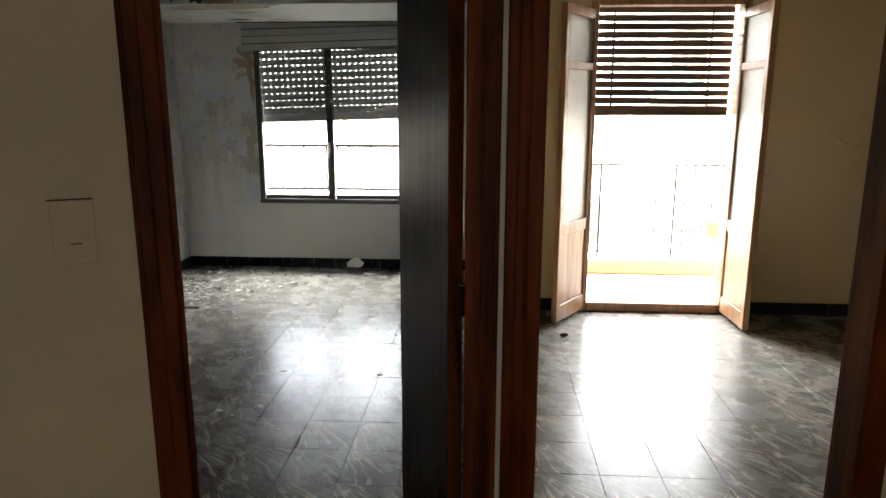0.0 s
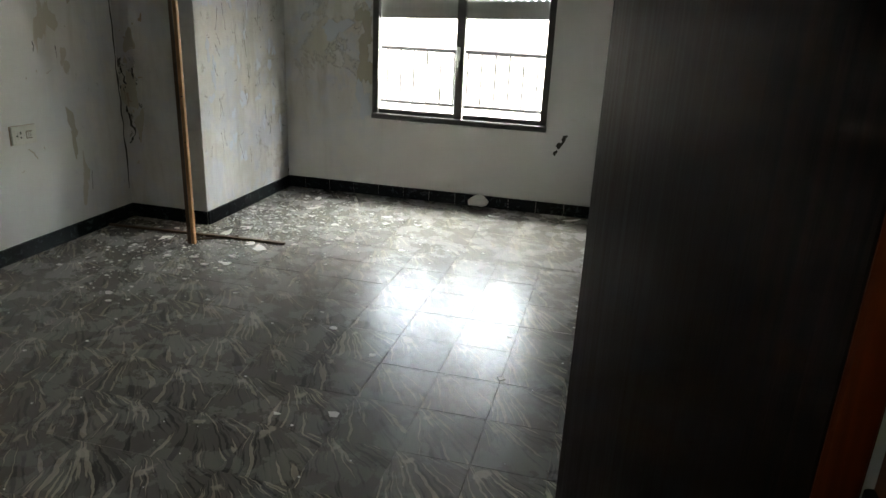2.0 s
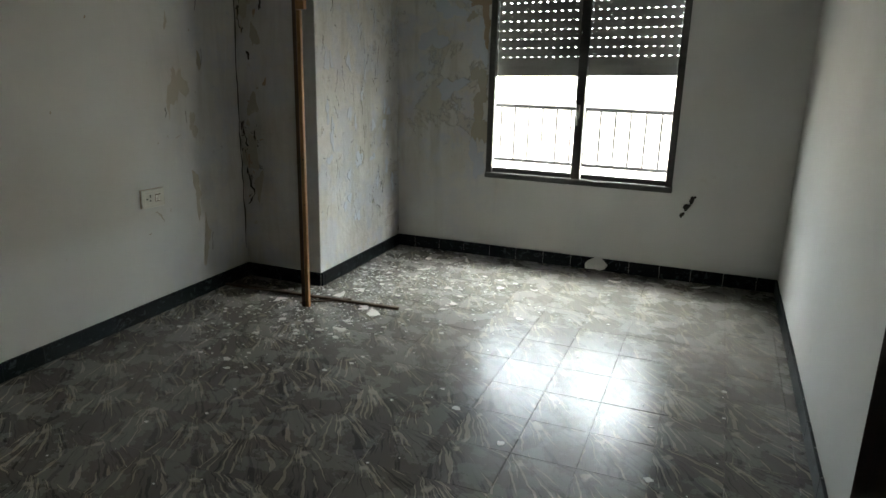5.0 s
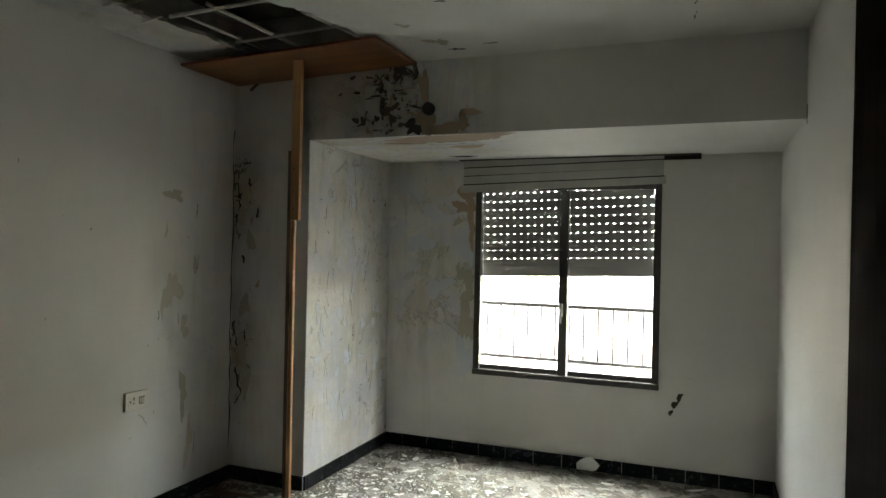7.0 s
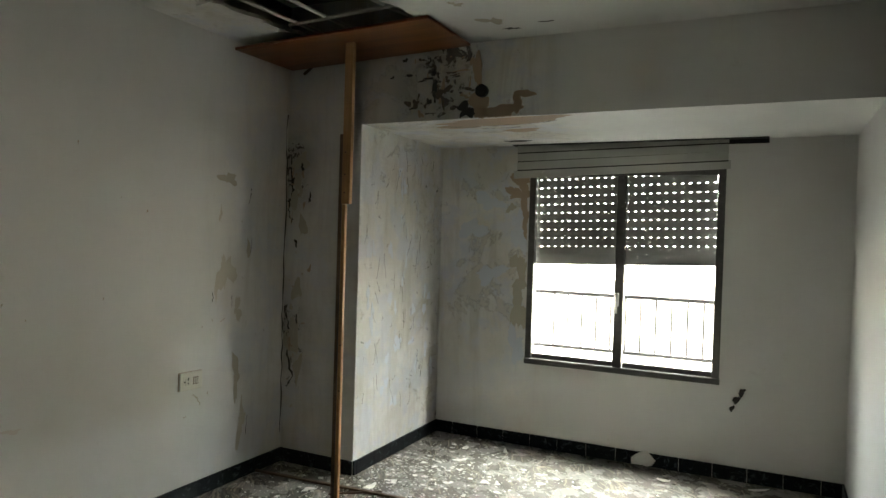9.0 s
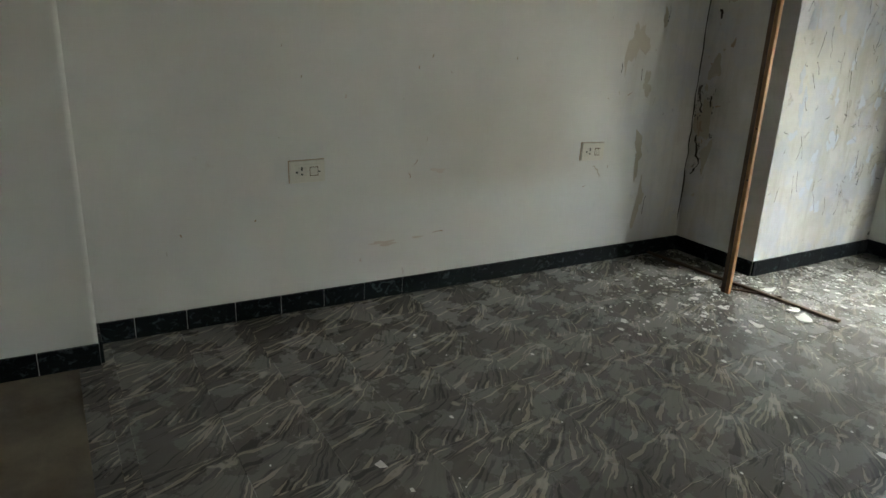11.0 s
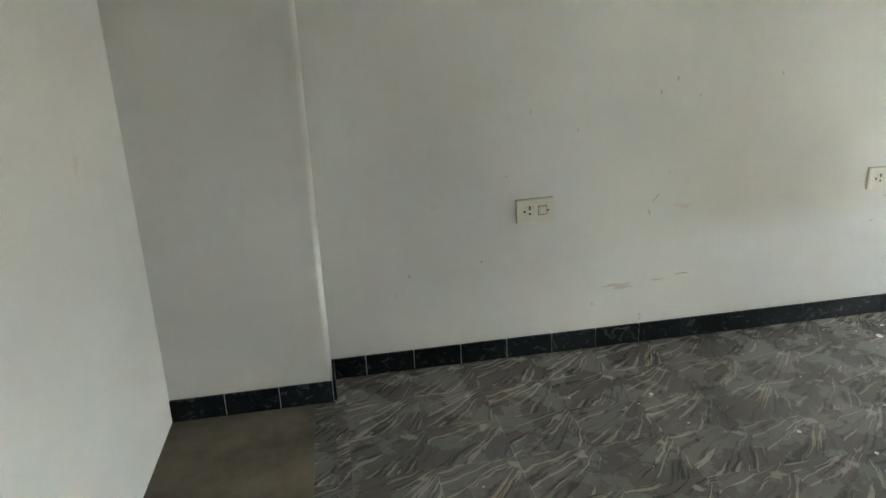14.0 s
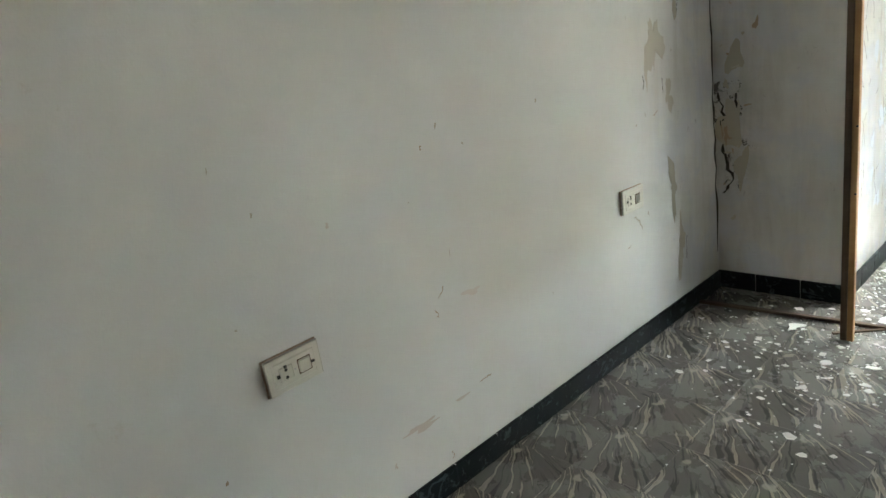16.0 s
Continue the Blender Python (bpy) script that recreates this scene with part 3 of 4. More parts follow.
# ---- room door ----
frame_1 = thing("door_frame_1", "varnished reddish brown wooden door frame", "door frame", kind="structure")
frame_1.matrix_basis = TURN_D


def jamb_mesh(x0, x1, y0, y1, z0, z1, side):
    """A door jamb with a stepped moulding towards the hall (positive y)."""
    bm = box(x0, y0, z0, x1, y1, z1, 0.004)
    w = x1 - x0
    a, b = (x0 + 0.10 * w, x0 + 0.55 * w) if side > 0 else (x0 + 0.45 * w, x0 + 0.90 * w)
    box(a, y1 - 0.006, z0, b, y1 + 0.006, z1, 0.005, bm=bm, seg=4)
    return bm


hinge_post = part("hinge_jamb", jamb_mesh(0.276, 0.352, -1.535, -1.41, 0, 2.06, 1), m_frame)
hinge_post.matrix_world = Matrix.Rotation(math.pi, 4, "Z")
part("jamb", jamb_mesh(DW, DW + 0.062, -0.112, 0.014, 0, 2.06, -1), m_frame, frame_1)
hinge_post.parent = frame_1
hinge_post.matrix_parent_inverse = TURN_D.inverted()
part("door_stop", box(DW - 0.012, -0.06, 0, DW, -0.01, 2.04, 0.002), m_frame, frame_1)
part("head", box(-0.09, -0.112, 2.06, DW + 0.075, 0.014, 2.14, 0.004), m_frame, frame_1)

door_1 = thing("door_1", "dark brown veneered door standing open into the room", "door", kind="structure")
HX, HY = -0.378, 1.520
LEAF_W = 0.618
ang = math.atan2(2.107 - HY, -0.571 - HX)
door_1.matrix_basis = Matrix.Translation((HX, HY, 0.012)) @ Matrix.Rotation(ang, 4, "Z")
leaf = part("leaf", box(0.005, -0.018, 0, LEAF_W, 0.018, 2.02, 0.002), m_leaf, door_1)
part("edge_strip", box(0.0, -0.0185, 0, 0.005, 0.0185, 2.02, 0.003), m_frame, door_1, "reddish hardwood hinge edge")
lock = part("lock_plate", box(LEAF_W - 0.001, -0.010, 0.93, LEAF_W + 0.0015, 0.010, 1.12, 0.001), m_iron, door_1)
for z in (0.965, 1.05, 1.095):
    part("keeper_hole", box(LEAF_W, -0.006, z - 0.012, LEAF_W + 0.003, 0.006, z + 0.012), m_dark, lock)
for z in (0.94, 1.75, 0.22):
    hg = part("hinge", cyl((-0.004, -0.024, z), (-0.004, -0.024, z + 0.085), 0.007, seg=12), m_iron, door_1, "black iron hinge")
    part("hinge_plate", box(-0.020, -0.0245, z + 0.004, -0.0012, -0.006, z + 0.081, 0.001), m_iron, hg)

frame_2 = thing("door_frame_2", "varnished reddish brown wooden door frame of the second room", "door frame", kind="structure")
part("jamb", jamb_mesh(-0.296, -0.244, 1.0, 1.062, 0, 2.06, 1), m_frame, frame_2).matrix_basis = Matrix.Translation((-0.507, 2.512, 0)) @ Matrix.Rotation(math.pi, 4, "Z")
part("rebate", box(-0.211, 1.478, 0, -0.175, 1.565, 2.06, 0.003), m_frame, frame_2)
part("jamb", box(D2X1, 1.44, 0, D2X1 + 0.07, 1.565, 2.06, 0.004), m_frame, frame_2)
part("head", box(-0.30, 1.44, 2.06, D2X1 + 0.07, 1.565, 2.14, 0.004), m_frame, frame_2)
structure("plaster_gap", box(-0.2750, 1.452, 0, -0.2640, 1.52, 2.06), m_wall, "strip of white plaster between the two door frames", "wall")

# ---- balcony door ----
bd = thing("balcony_door", "two-leaf wooden balcony door with glazed leaves standing open", "door", kind="structure")
part("frame_side", box(BX0 - 0.03, Y2 - 0.015, 0, BX0 + 0.02, Y2 + 0.09, BZ, 0.004), m_balc, bd)
part("frame_side", box(BX1 - 0.02, Y2 - 0.015, 0, BX1 + 0.03, Y2 + 0.09, BZ, 0.004), m_balc, bd)
part("frame_head", box(BX0 + 0.02, Y2 - 0.015, BZ - 0.06, BX1 - 0.02, Y2 + 0.09, BZ, 0.004), m_balc, bd)
part("threshold", box(BX0 + 0.02, Y2 - 0.02, 0, BX1 - 0.02, Y2 + 0.09, 0.065, 0.006), m_balc, bd)


def glazed_leaf(name, m, w, flip):
    lf = part(name, box(0, -0.02, 0.02, 0.05, 0.02, 2.06, 0.004), m_balc, bd)
    lf.matrix_basis = m
    part("stile", box(w - 0.05, -0.02, 0.02, w, 0.02, 2.06, 0.004), m_balc, lf)
    for z0, z1 in ((0.02, 0.13), (0.60, 0.68), (1.67, 1.72), (2.0, 2.06)):
        part("rail", box(0.05, -0.018, z0, w - 0.05, 0.018, z1, 0.004), m_balc, lf)
    part("panel", box(0.05, -0.008, 0.13, w - 0.05, 0.008, 0.60, 0.003), m_balc, lf)
    for z0, z1 in ((0.68, 1.67), (1.72, 2.0)):
        part("pane", box(0.05, -0.003, z0, w - 0.05, 0.003, z1), m_frost, lf)
    return lf


def leaf_pose(a, b):
    return Matrix.Translation((*a, 0)) @ Matrix.Rotation(math.atan2(b[1] - a[1], b[0] - a[0]), 4, "Z")


lf1 = glazed_leaf("leaf", leaf_pose((0.400, 4.712), (0.144, 4.313)), 0.46, 1)
lf2 = glazed_leaf("leaf", leaf_pose((1.363, 4.712), (1.380, 4.241)), 0.46, -1)
knob = part("handle", cyl((0.44, 0.02, 1.02), (0.44, 0.06, 1.02), 0.006), m_steel, lf2, "small metal handle")
part("grip", box(0.435, 0.055, 0.995, 0.445, 0.065, 1.045, 0.003), m_steel, lf2)

blind = thing("wooden_blind", "brown wooden slatted blind rolled halfway over the balcony door", "blind")
slat0 = None
for i in range(14):
    if slat0 is None:
        slat0 = part("slat", box(0, -0.006, 0, BX1 - BX0 - 0.06, 0.006, 0.041, 0.002), m_shut, blind)
        ob = slat0
    else:
        ob = new("slat", slat0.data)
        ob.parent = blind
    ob.matrix_basis = Matrix.Translation((BX0 + 0.03, Y2 + 0.13, 1.403 + i * 0.0545)) @ Matrix.Rotation(radians(0.35), 4, "Y")
part("end_slat", box(BX0 + 0.03, Y2 + 0.122, 1.376, BX1 - 0.03, Y2 + 0.138, 1.403, 0.002), m_shut, blind)
for x in (0.54, 1.19):
    part("tape", box(x - 0.006, Y2 + 0.121, 1.39, x + 0.006, Y2 + 0.139, 2.12), m_shut, blind)

# balcony
structure("balcony_floor", box(-0.3, Y2 + 0.16, -0.15, 2.8, 5.97, 0.02), m_balcfloor, "pale balcony floor", "floor")
structure("balcony_kerb", box(-0.3, 5.70, 0.02, 2.8, 5.84, 0.145, 0.01), m_orange, "low ochre painted balcony kerb", "kerb")
br = thing("balcony_railing", "slim wrought iron balcony railing with curled bars", "railing")
part("top_rail", box(-0.3, 5.755, 0.945, 2.8, 5.785, 0.960, 0.003), m_iron, br)
part("lower_rail", box(-0.3, 5.76, 0.20, 2.8, 5.78, 0.21, 0.002), m_iron, br)
bar0 = post0 = None
for i in range(40):
    x = -0.28 + i * 0.078
    if i % 8 == 4:
        bmx = cyl((0, 0, 0.145), (0, 0, 0.945), 0.010, seg=8)
        part("post", bmx, m_iron, br).location = (x, 5.77, 0)
        continue
    if bar0 is None:
        bmx = cyl((0, 0, 0.21), (0, 0, 0.945), 0.0078, seg=6)
        for k in range(8):
            a0, a1 = k * 0.7, (k + 1) * 0.7
            cyl((0.022 - 0.022 * math.cos(a0), 0, 0.38 + 0.03 * math.sin(a0) - 0.01 * k), (0.022 - 0.022 * math.cos(a1), 0, 0.38 + 0.03 * math.sin(a1) - 0.01 * (k + 1)), 0.006, seg=5, bm=bmx)
        bar0 = part("bar", bmx, m_iron, br)
        ob = bar0
    else:
        ob = new("bar", bar0.data)
        ob.parent = br
    ob.location = (x, 5.77, 0)
pot = tagged(part("flower_pot", lathe([(0.0, 0.0), (0.055, 0.0), (0.075, 0.12), (0.085, 0.12), (0.085, 0.15), (0.07, 0.15), (0.06, 0.13), (0.0, 0.13)], 24), m_orange), "terracotta flower pot hung on the balcony railing", "flower pot")
pot.location = (1.60, 5.67, 0.36)
part("hanger", cyl((0.0, 0.0, 0.12), (0.0, 0.09, 0.14), 0.088, 0.088, 16), m_iron, pot).scale = (0.05, 1, 0.2)

# ---- street side ----
structure("ground", box(-150, 6.6, -3.5, 150, 400, -3.4), m_street, "asphalt street below the windows", "street")
structure("pavement", box(-150, 17.0, -3.4, 150, 20.0, -3.28), m_pave, "pale street pavement", "pavement")
house = thing("apartment_building", "pale rendered apartment building across the street with balconies", "building")
part("wall", box(-40, 20, -3.4, 45, 30, 1.2), m_facade, house)
part("wall", box(4.5, 22, 1.2, 12, 30, 7.5), m_facade, house)
for ix in range(8):
    for iz in range(2):
        x, z = -24 + ix * 6.5, -2.6 + iz * 3.1
        w = part("window", box(x, 19.93, z, x + 1.1, 20.02, z + 1.2), m_alu, house)
        part("sill", box(x - 0.1, 19.85, z - 0.08, x + 1.2, 20.0, z), m_facade, w)
for x, z in ((5.3, 2.0), (8.3, 2.0), (5.3, 4.9), (8.3, 4.9)):
    w = part("window", box(x, 21.93, z, x + 1.0, 22.02, z + 1.8), m_shut, house)
    part("balcony", box(x - 0.6, 21.1, z - 0.5, x + 1.8, 21.98, z - 0.3), m_facade, house)
    part("awning", box(x - 0.7, 21.2, z - 0.3, x + 0.5, 21.25, z + 0.4), m_teal, house)


def car(x, y, z):
    c = thing("parked_car", "silver grey car parked across the street", "car", at=Matrix.Translation((x, y, z)))
    bm = bmesh.new()
    prof = [(-2.1, 0.35), (-2.1, 0.75), (-1.9, 0.85), (-1.1, 0.92), (-0.6, 1.38), (0.9, 1.40), (1.5, 0.98), (2.0, 0.90), (2.1, 0.7), (2.1, 0.35)]
    a = [bm.verts.new((px, -0.82, pz)) for px, pz in prof]
    b = [bm.verts.new((px, 0.82, pz)) for px, pz in prof]
    bm.faces.new(a); bm.faces.new(b[::-1])
    for i in range(len(prof)):
        j = (i + 1) % len(prof)
        bm.faces.new((a[i], b[i], b[j], a[j]))
    bmesh.ops.recalc_face_normals(bm, faces=bm.faces)
    bmesh.ops.bevel(bm, geom=bm.edges[:], offset=0.06, segments=2, affect="EDGES")
    part("body", bm, m_carpaint, c)
    part("side_window", box(-0.75, -0.845, 0.95, 0.95, -0.80, 1.30, 0.02), m_dark, c)
    for wx in (-1.3, 1.3):
        for wy in (-0.78, 0.78):
            t = part("wheel", cyl((wx, wy - 0.1, 0.32), (wx, wy + 0.1, 0.32), 0.32, seg=24), m_tyre, c)
            part("rim", cyl((wx, wy - 0.11, 0.32), (wx, wy + 0.11, 0.32), 0.19, seg=20), m_steel, t)
    return c


car(-4.6, 16.0, -3.4)

# ---- things in the room ----
# plywood sheet propped against the broken ceiling
board = tagged(part("plywood_board", box(-3.525, 4.19, 0, -2.305, 4.70, 0.016, 0.003), m_board), "orange brown plywood board propped against the broken ceiling", "board")
board.matrix_basis = Matrix.Translation((-2.305, 0, 2.512)) @ Matrix.Rotation(radians(-2.0), 4, "Y") @ Matrix.Translation((2.315, 0, 0))
prop = thing("timber_prop", "makeshift upright timber prop of two nailed planks", "prop")
lean = Matrix.Translation((-2.878, 4.365, 0))
ob = part("lower_plank", box(-0.025, -0.012, 0, -0.002, 0.014, 2.0, 0.002), m_prop_shaded, prop, "lower plank, its wood colour darkened for its shaded side")
ob.matrix_basis = lean
ob = part("upper_plank", box(-0.002, -0.016, 1.62, 0.050, 0.012, 2.492, 0.002), m_prop, prop, "fresh orange pine upper plank")
ob.matrix_basis = lean
ob = part("lower_lath", box(-0.0015, -0.010, 0.0, 0.021, 0.012, 1.618, 0.002), m_prop, prop, "thin pine lath")
ob.matrix_basis = lean
for z in (1.68, 1.78, 1.90, 0.6, 0.85):
    ob = part("nail", cyl((0.018, -0.0185, z), (0.018, -0.015, z), 0.004, seg=8), m_iron, prop)
    ob.matrix_basis = lean

batten = tagged(part("floor_batten", box(0, -0.011, 0, 1.16, 0.011, 0.014, 0.002), m_batten), "thin dark wooden batten lying on the floor", "batten")
batten.matrix_basis = Matrix.Translation((-3.535, 4.475, 0.002)) @ Matrix.Rotation(radians(3.2), 4, "Z")
splinter = tagged(part("wood_splinter", box(0, -0.008, 0, 0.30, 0.008, 0.008, 0.001), m_batten), "small broken stick lying beside the prop", "stick")
splinter.matrix_basis = Matrix.Translation((-2.94, 4.39, 0.002)) @ Matrix.Rotation(radians(38), 4, "Z")
nail_stick = tagged(part("dark_stub", box(0, -0.008, 0, 0.07, 0.008, 0.014, 0.002), m_batten), "dark wooden stub under the plywood board", "stick")
nail_stick.matrix_basis = Matrix.Translation((-3.42, 4.70, 2.435)) @ Matrix.Rotation(radians(-35), 4, "Y")

# broken ceiling interior
hollow = thing("ceiling_hollow", "exposed terracotta blocks and cane rods above the ceiling hole", "ceiling void", kind="structure", at=Matrix.Translation((0.05, 0, 0.025)))
rng = random.Random(11)
for i in range(3):
    for j in range(3):
        ob = part("block", box(-0.15, -0.125, 0, 0.15, 0.125, 0.05, 0.006), m_terra, hollow)
        ob.matrix_basis = Matrix.Translation((-3.14 + i * 0.31, 3.12 + j * 0.26, 2.585 + 0.02 * j + rng.uniform(0, 0.02))) @ Matrix.Rotation(rng.uniform(-0.06, 0.06), 4, "X") @ Matrix.Rotation(rng.uniform(-0.06, 0.06), 4, "Y")
part("mortar_lump", blob(rng, 0.13, 0.05, 0.02, 30, 0.8), m_cement, hollow).matrix_basis = Matrix.Translation((-3.03, 3.36, 2.572)) @ Matrix.Rotation(0.7, 4, "Z")
for a, b in (((-3.24, 3.765, 2.55), (-2.60, 3.72, 2.55)), ((-2.965, 3.70, 2.56), (-2.935, 4.55, 2.56)), ((-3.18, 3.80, 2.56), (-3.145, 4.5, 2.56)), ((-3.2, 4.21, 2.55), (-2.40, 4.12, 2.55)), ((-2.60, 3.92, 2.56), (-2.50, 4.5, 2.56))):
    part("rod", cyl(a, b, 0.0095, seg=10), m_rod, hollow)
part("lath", box(-3.30, 3.50, 2.535, -2.95, 3.53, 2.545), m_batten, hollow)

# hanging plaster shreds on the hole's edge
for k, (x, y) in enumerate(hole_edge[::2]):
    if rng.random() < 0.55:
        continue
    ob = part("broken_lip", blob(rng, 0.012 + 0.05 * rng.random() ** 2, 0.006 + 0.02 * rng.random() ** 2, 0.005, 13, 0.8), rng.choice((m_ceiling, m_ceiling, m_tan)), hollow)
    ob.matrix_basis = Matrix.Translation((x - 0.05, y, ZC - 0.031 - rng.uniform(0, 0.006))) @ Matrix.Rotation(rng.uniform(0, 6), 4, "Z") @ Matrix.Rotation(rng.uniform(-0.12, 0.12), 4, "X")

# ceiling lamp
lamp = thing("ceiling_lamp", "round opal glass ceiling lamp, switched off", "lamp", at=Matrix.Translation((-2.08, 3.09, ZC)))
part("bowl", lathe([(0.0, -0.098), (0.06, -0.093), (0.11, -0.075), (0.15, -0.043), (0.17, -0.010), (0.165, 0.0)], 40), m_opal, lamp)
for a in (30, 150, 270):
    c, s_ = math.cos(radians(a)), math.sin(radians(a))
    part("clip", box(-0.008, -0.004, -0.03, 0.008, 0.006, 0.0, 0.001, m=Matrix.Translation((0.17 * c, 0.17 * s_, 0)) @ Matrix.Rotation(radians(a + 90), 4, "Z")), m_iron, lamp)


# ---- wall sockets ----
def wall_socket(m, switch):
    """A twin plate in the local xz plane, front towards -y."""
    s = thing("wall_socket", "ivory plastic double wall socket plate, slightly worn", "socket", at=m)
    # Brown rim painted as the plate's shadow edge, mainly on top and left.
    part("grimy_edge", box(-0.0805, -0.0035, -0.0485, 0.0785, 0.0, 0.0500), m_brown, s, "brown rim painted for the shade at the plate's edge")
    part("plate", box(-0.078, -0.014, -0.048, 0.078, -0.0036, 0.048, 0.004, seg=2), m_plate, s)
    part("plate_border", box(-0.060, -0.0155, -0.033, 0.060, -0.009, 0.033, 0.002), m_plate, s)
    u = part("socket_insert", box(-0.046, -0.0175, -0.019, -0.006, -0.011, 0.019, 0.002), m_key, s)
    for z in (-0.010, 0.010):
        part("pin_hole", cyl((-0.026, -0.0182, z), (-0.026, -0.0145, z), 0.0045, seg=10), m_dark, u)
    part("ground_clip", box(-0.052, -0.0180, -0.004, -0.044, -0.0145, 0.004), m_dark, u)
    part("ground_clip", box(-0.030, -0.0180, 0.015, -0.022, -0.0145, 0.021), m_dark, u)
    part("frame_gap", box(0.009, -0.0162, -0.0195, 0.047, -0.0115, 0.0200), m_gap_brown, s)
    if switch:
        k = part("rocker", box(0.011, -0.0200, -0.017, 0.045, -0.0125, 0.018, 0.003), m_key, s)
        part("rocker_slot", box(0.046, -0.0190, -0.004, 0.056, -0.0125, 0.001), m_dark, k)
    else:
        for i in range(3):
            part("button", box(0.012 + i * 0.012, -0.0190, -0.016, 0.021 + i * 0.012, -0.0125, 0.016, 0.001), m_key, s)
    part("screw", cyl((0.0, -0.0162, 0.0), (0.0, -0.0115, 0.0), 0.003, seg=8), m_steel, s)
    return s


on_left = Matrix.Rotation(radians(90), 4, "Z")
wall_socket(Matrix.Translation((XL + 0.001, 2.348, 0.638)) @ on_left @ Matrix.Rotation(radians(-1), 4, "Y"), True)
wall_socket(Matrix.Translation((XL + 0.001, 3.950, 0.645)) @ on_left @ Matrix.Rotation(radians(1.5), 4, "Y"), False)


def hall_switch():
    s = thing("light_switch", "old grimy light switch plate on the hall wall", "light switch", at=TURN_D @ Matrix.Translation((0.741, 0.0, 1.247)) @ Matrix.Rotation(math.pi, 4, "Z"))
    part("plate", box(-0.034, -0.006, -0.060, 0.034, 0.0, 0.054, 0.003, seg=2), m_hall, s)
    part("rocker", box(-0.013, -0.0080, -0.020, 0.013, -0.0055, 0.016, 0.002), m_hall, s)
    # Solid dark strip painted for the shadow under the rocker.
    part("shadow_gap", box(-0.006, -0.0075, -0.0230, 0.012, -0.0055, -0.0212), m_dark, s)
    part("top_crack", box(-0.036, -0.0065, 0.0542, 0.035, -0.001, 0.0562), m_gap_brown, s)


hall_switch()


# ---- flaking and damage ----
def patch(wall, mat_, m, rx, ry, seed, n=26, rough=0.5, thick=0.0022, name="peeled_patch"):
    ob = part(name, blob(random.Random(seed), rx, ry, thick, n, rough), mat_)
    ob.matrix_basis = m
    ob.parent = wall
    return ob


def face_x(x, y, z, roll=0):       # lies on a wall that looks along +x
    return Matrix.Translation((x, y, z)) @ Matrix.Rotation(radians(90), 4, "Y") @ Matrix.Rotation(radians(roll), 4, "Z")


def face_y(x, y, z, roll=0):       # lies on a wall that looks along -y
    return Matrix.Translation((x, y, z)) @ Matrix.Rotation(radians(90), 4, "X") @ Matrix.Rotation(radians(roll), 4, "Z")


def crack(parent, pts, width, mat_, normal, name="crack"):
    """A thin ragged ribbon along pts."""
    bm = bmesh.new()
    rng_ = random.Random(len(pts) * 7 + int(pts[0][2] * 100))
    nrm = Vector(normal)
    rows = []
    for i in range(len(pts) - 1):
        p, q = Vector(pts[i]), Vector(pts[i + 1])
        side = (q - p).normalized().cross(nrm)
        for k in range(6):
            c = p.lerp(q, k / 6) + side * rng_.uniform(-1.5, 1.5) * width
            w = width * rng_.uniform(0.25, 1.3)
            rows.append((bm.verts.new(c - side * w + nrm * 0.0012), bm.verts.new(c + side * w + nrm * 0.0012)))
    for (a, b), (c, d) in zip(rows, rows[1:]):
        bm.faces.new((a, b, d, c))
    return part(name, bm, mat_, parent)


wall_window, wall_left, wall_pillar, wall_side, beam = (bpy.data.objects[k] for k in ("wall_window", "wall_left", "wall_pillar", "wall_pillar_side", "beam"))
# strip beside the window: brown plaster over older blue paint
for k, (x, z, rx, ry, mt_) in enumerate(((-2.375, 1.86, 0.055, 0.07, m_brown), (-2.40, 1.78, 0.075, 0.045, m_brown), (-2.345, 1.62, 0.028, 0.16, m_brown), (-2.395, 1.60, 0.035, 0.05, m_blue), (-2.385, 1.47, 0.05, 0.10, m_blue), (-2.405, 1.30, 0.035, 0.05, m_tan), (-2.365, 1.17, 0.05, 0.12, m_tan), (-2.37, 0.95, 0.05, 0.16, m_tan), (-2.385, 0.70, 0.055, 0.11, m_blue), (-2.45, 1.68, 0.03, 0.03, m_tan), (-2.62, 1.72, 0.10, 0.05, m_blue), (-2.74, 1.52, 0.08, 0.07, m_blue), (-2.60, 1.20, 0.10, 0.06, m_blue))):
    patch(wall_window, mt_, face_y(x, YB + 0.0005, z), rx, ry, 40 + k, 56, 0.7, 0.0012 + 0.00025 * k)
# rusty gash under the window's corner
for x, z, rx, ry, r_ in ((-0.905, 0.54, 0.012, 0.030, 0), (-0.93, 0.50, 0.014, 0.035, -35), (-0.955, 0.445, 0.014, 0.018, 0), (-0.895, 0.565, 0.02, 0.008, 20)):
    patch(wall_window, m_crack_shade, face_y(x, YB - 0.001, z, r_), rx, ry, int(900 + z * 100), 14, 0.5, 0.003, "gash")
# beam: mould, bare plaster and the pipe hole
rb = random.Random(5)
for k in range(75):
    x, z = rb.gauss(-2.47, 0.13), rb.uniform(2.15, 2.48)
    if not -2.86 < x < -2.28:
        continue
    patch(beam, rb.choice((m_mould, m_mould, m_black, m_brown, m_stain)), face_y(x, YP + 0.0005, z), 0.005 + 0.032 * rb.random() ** 2, 0.004 + 0.028 * rb.random() ** 2, 200 + k, 26, 0.75, 0.0012 + 0.00003 * k, "mould_patch")
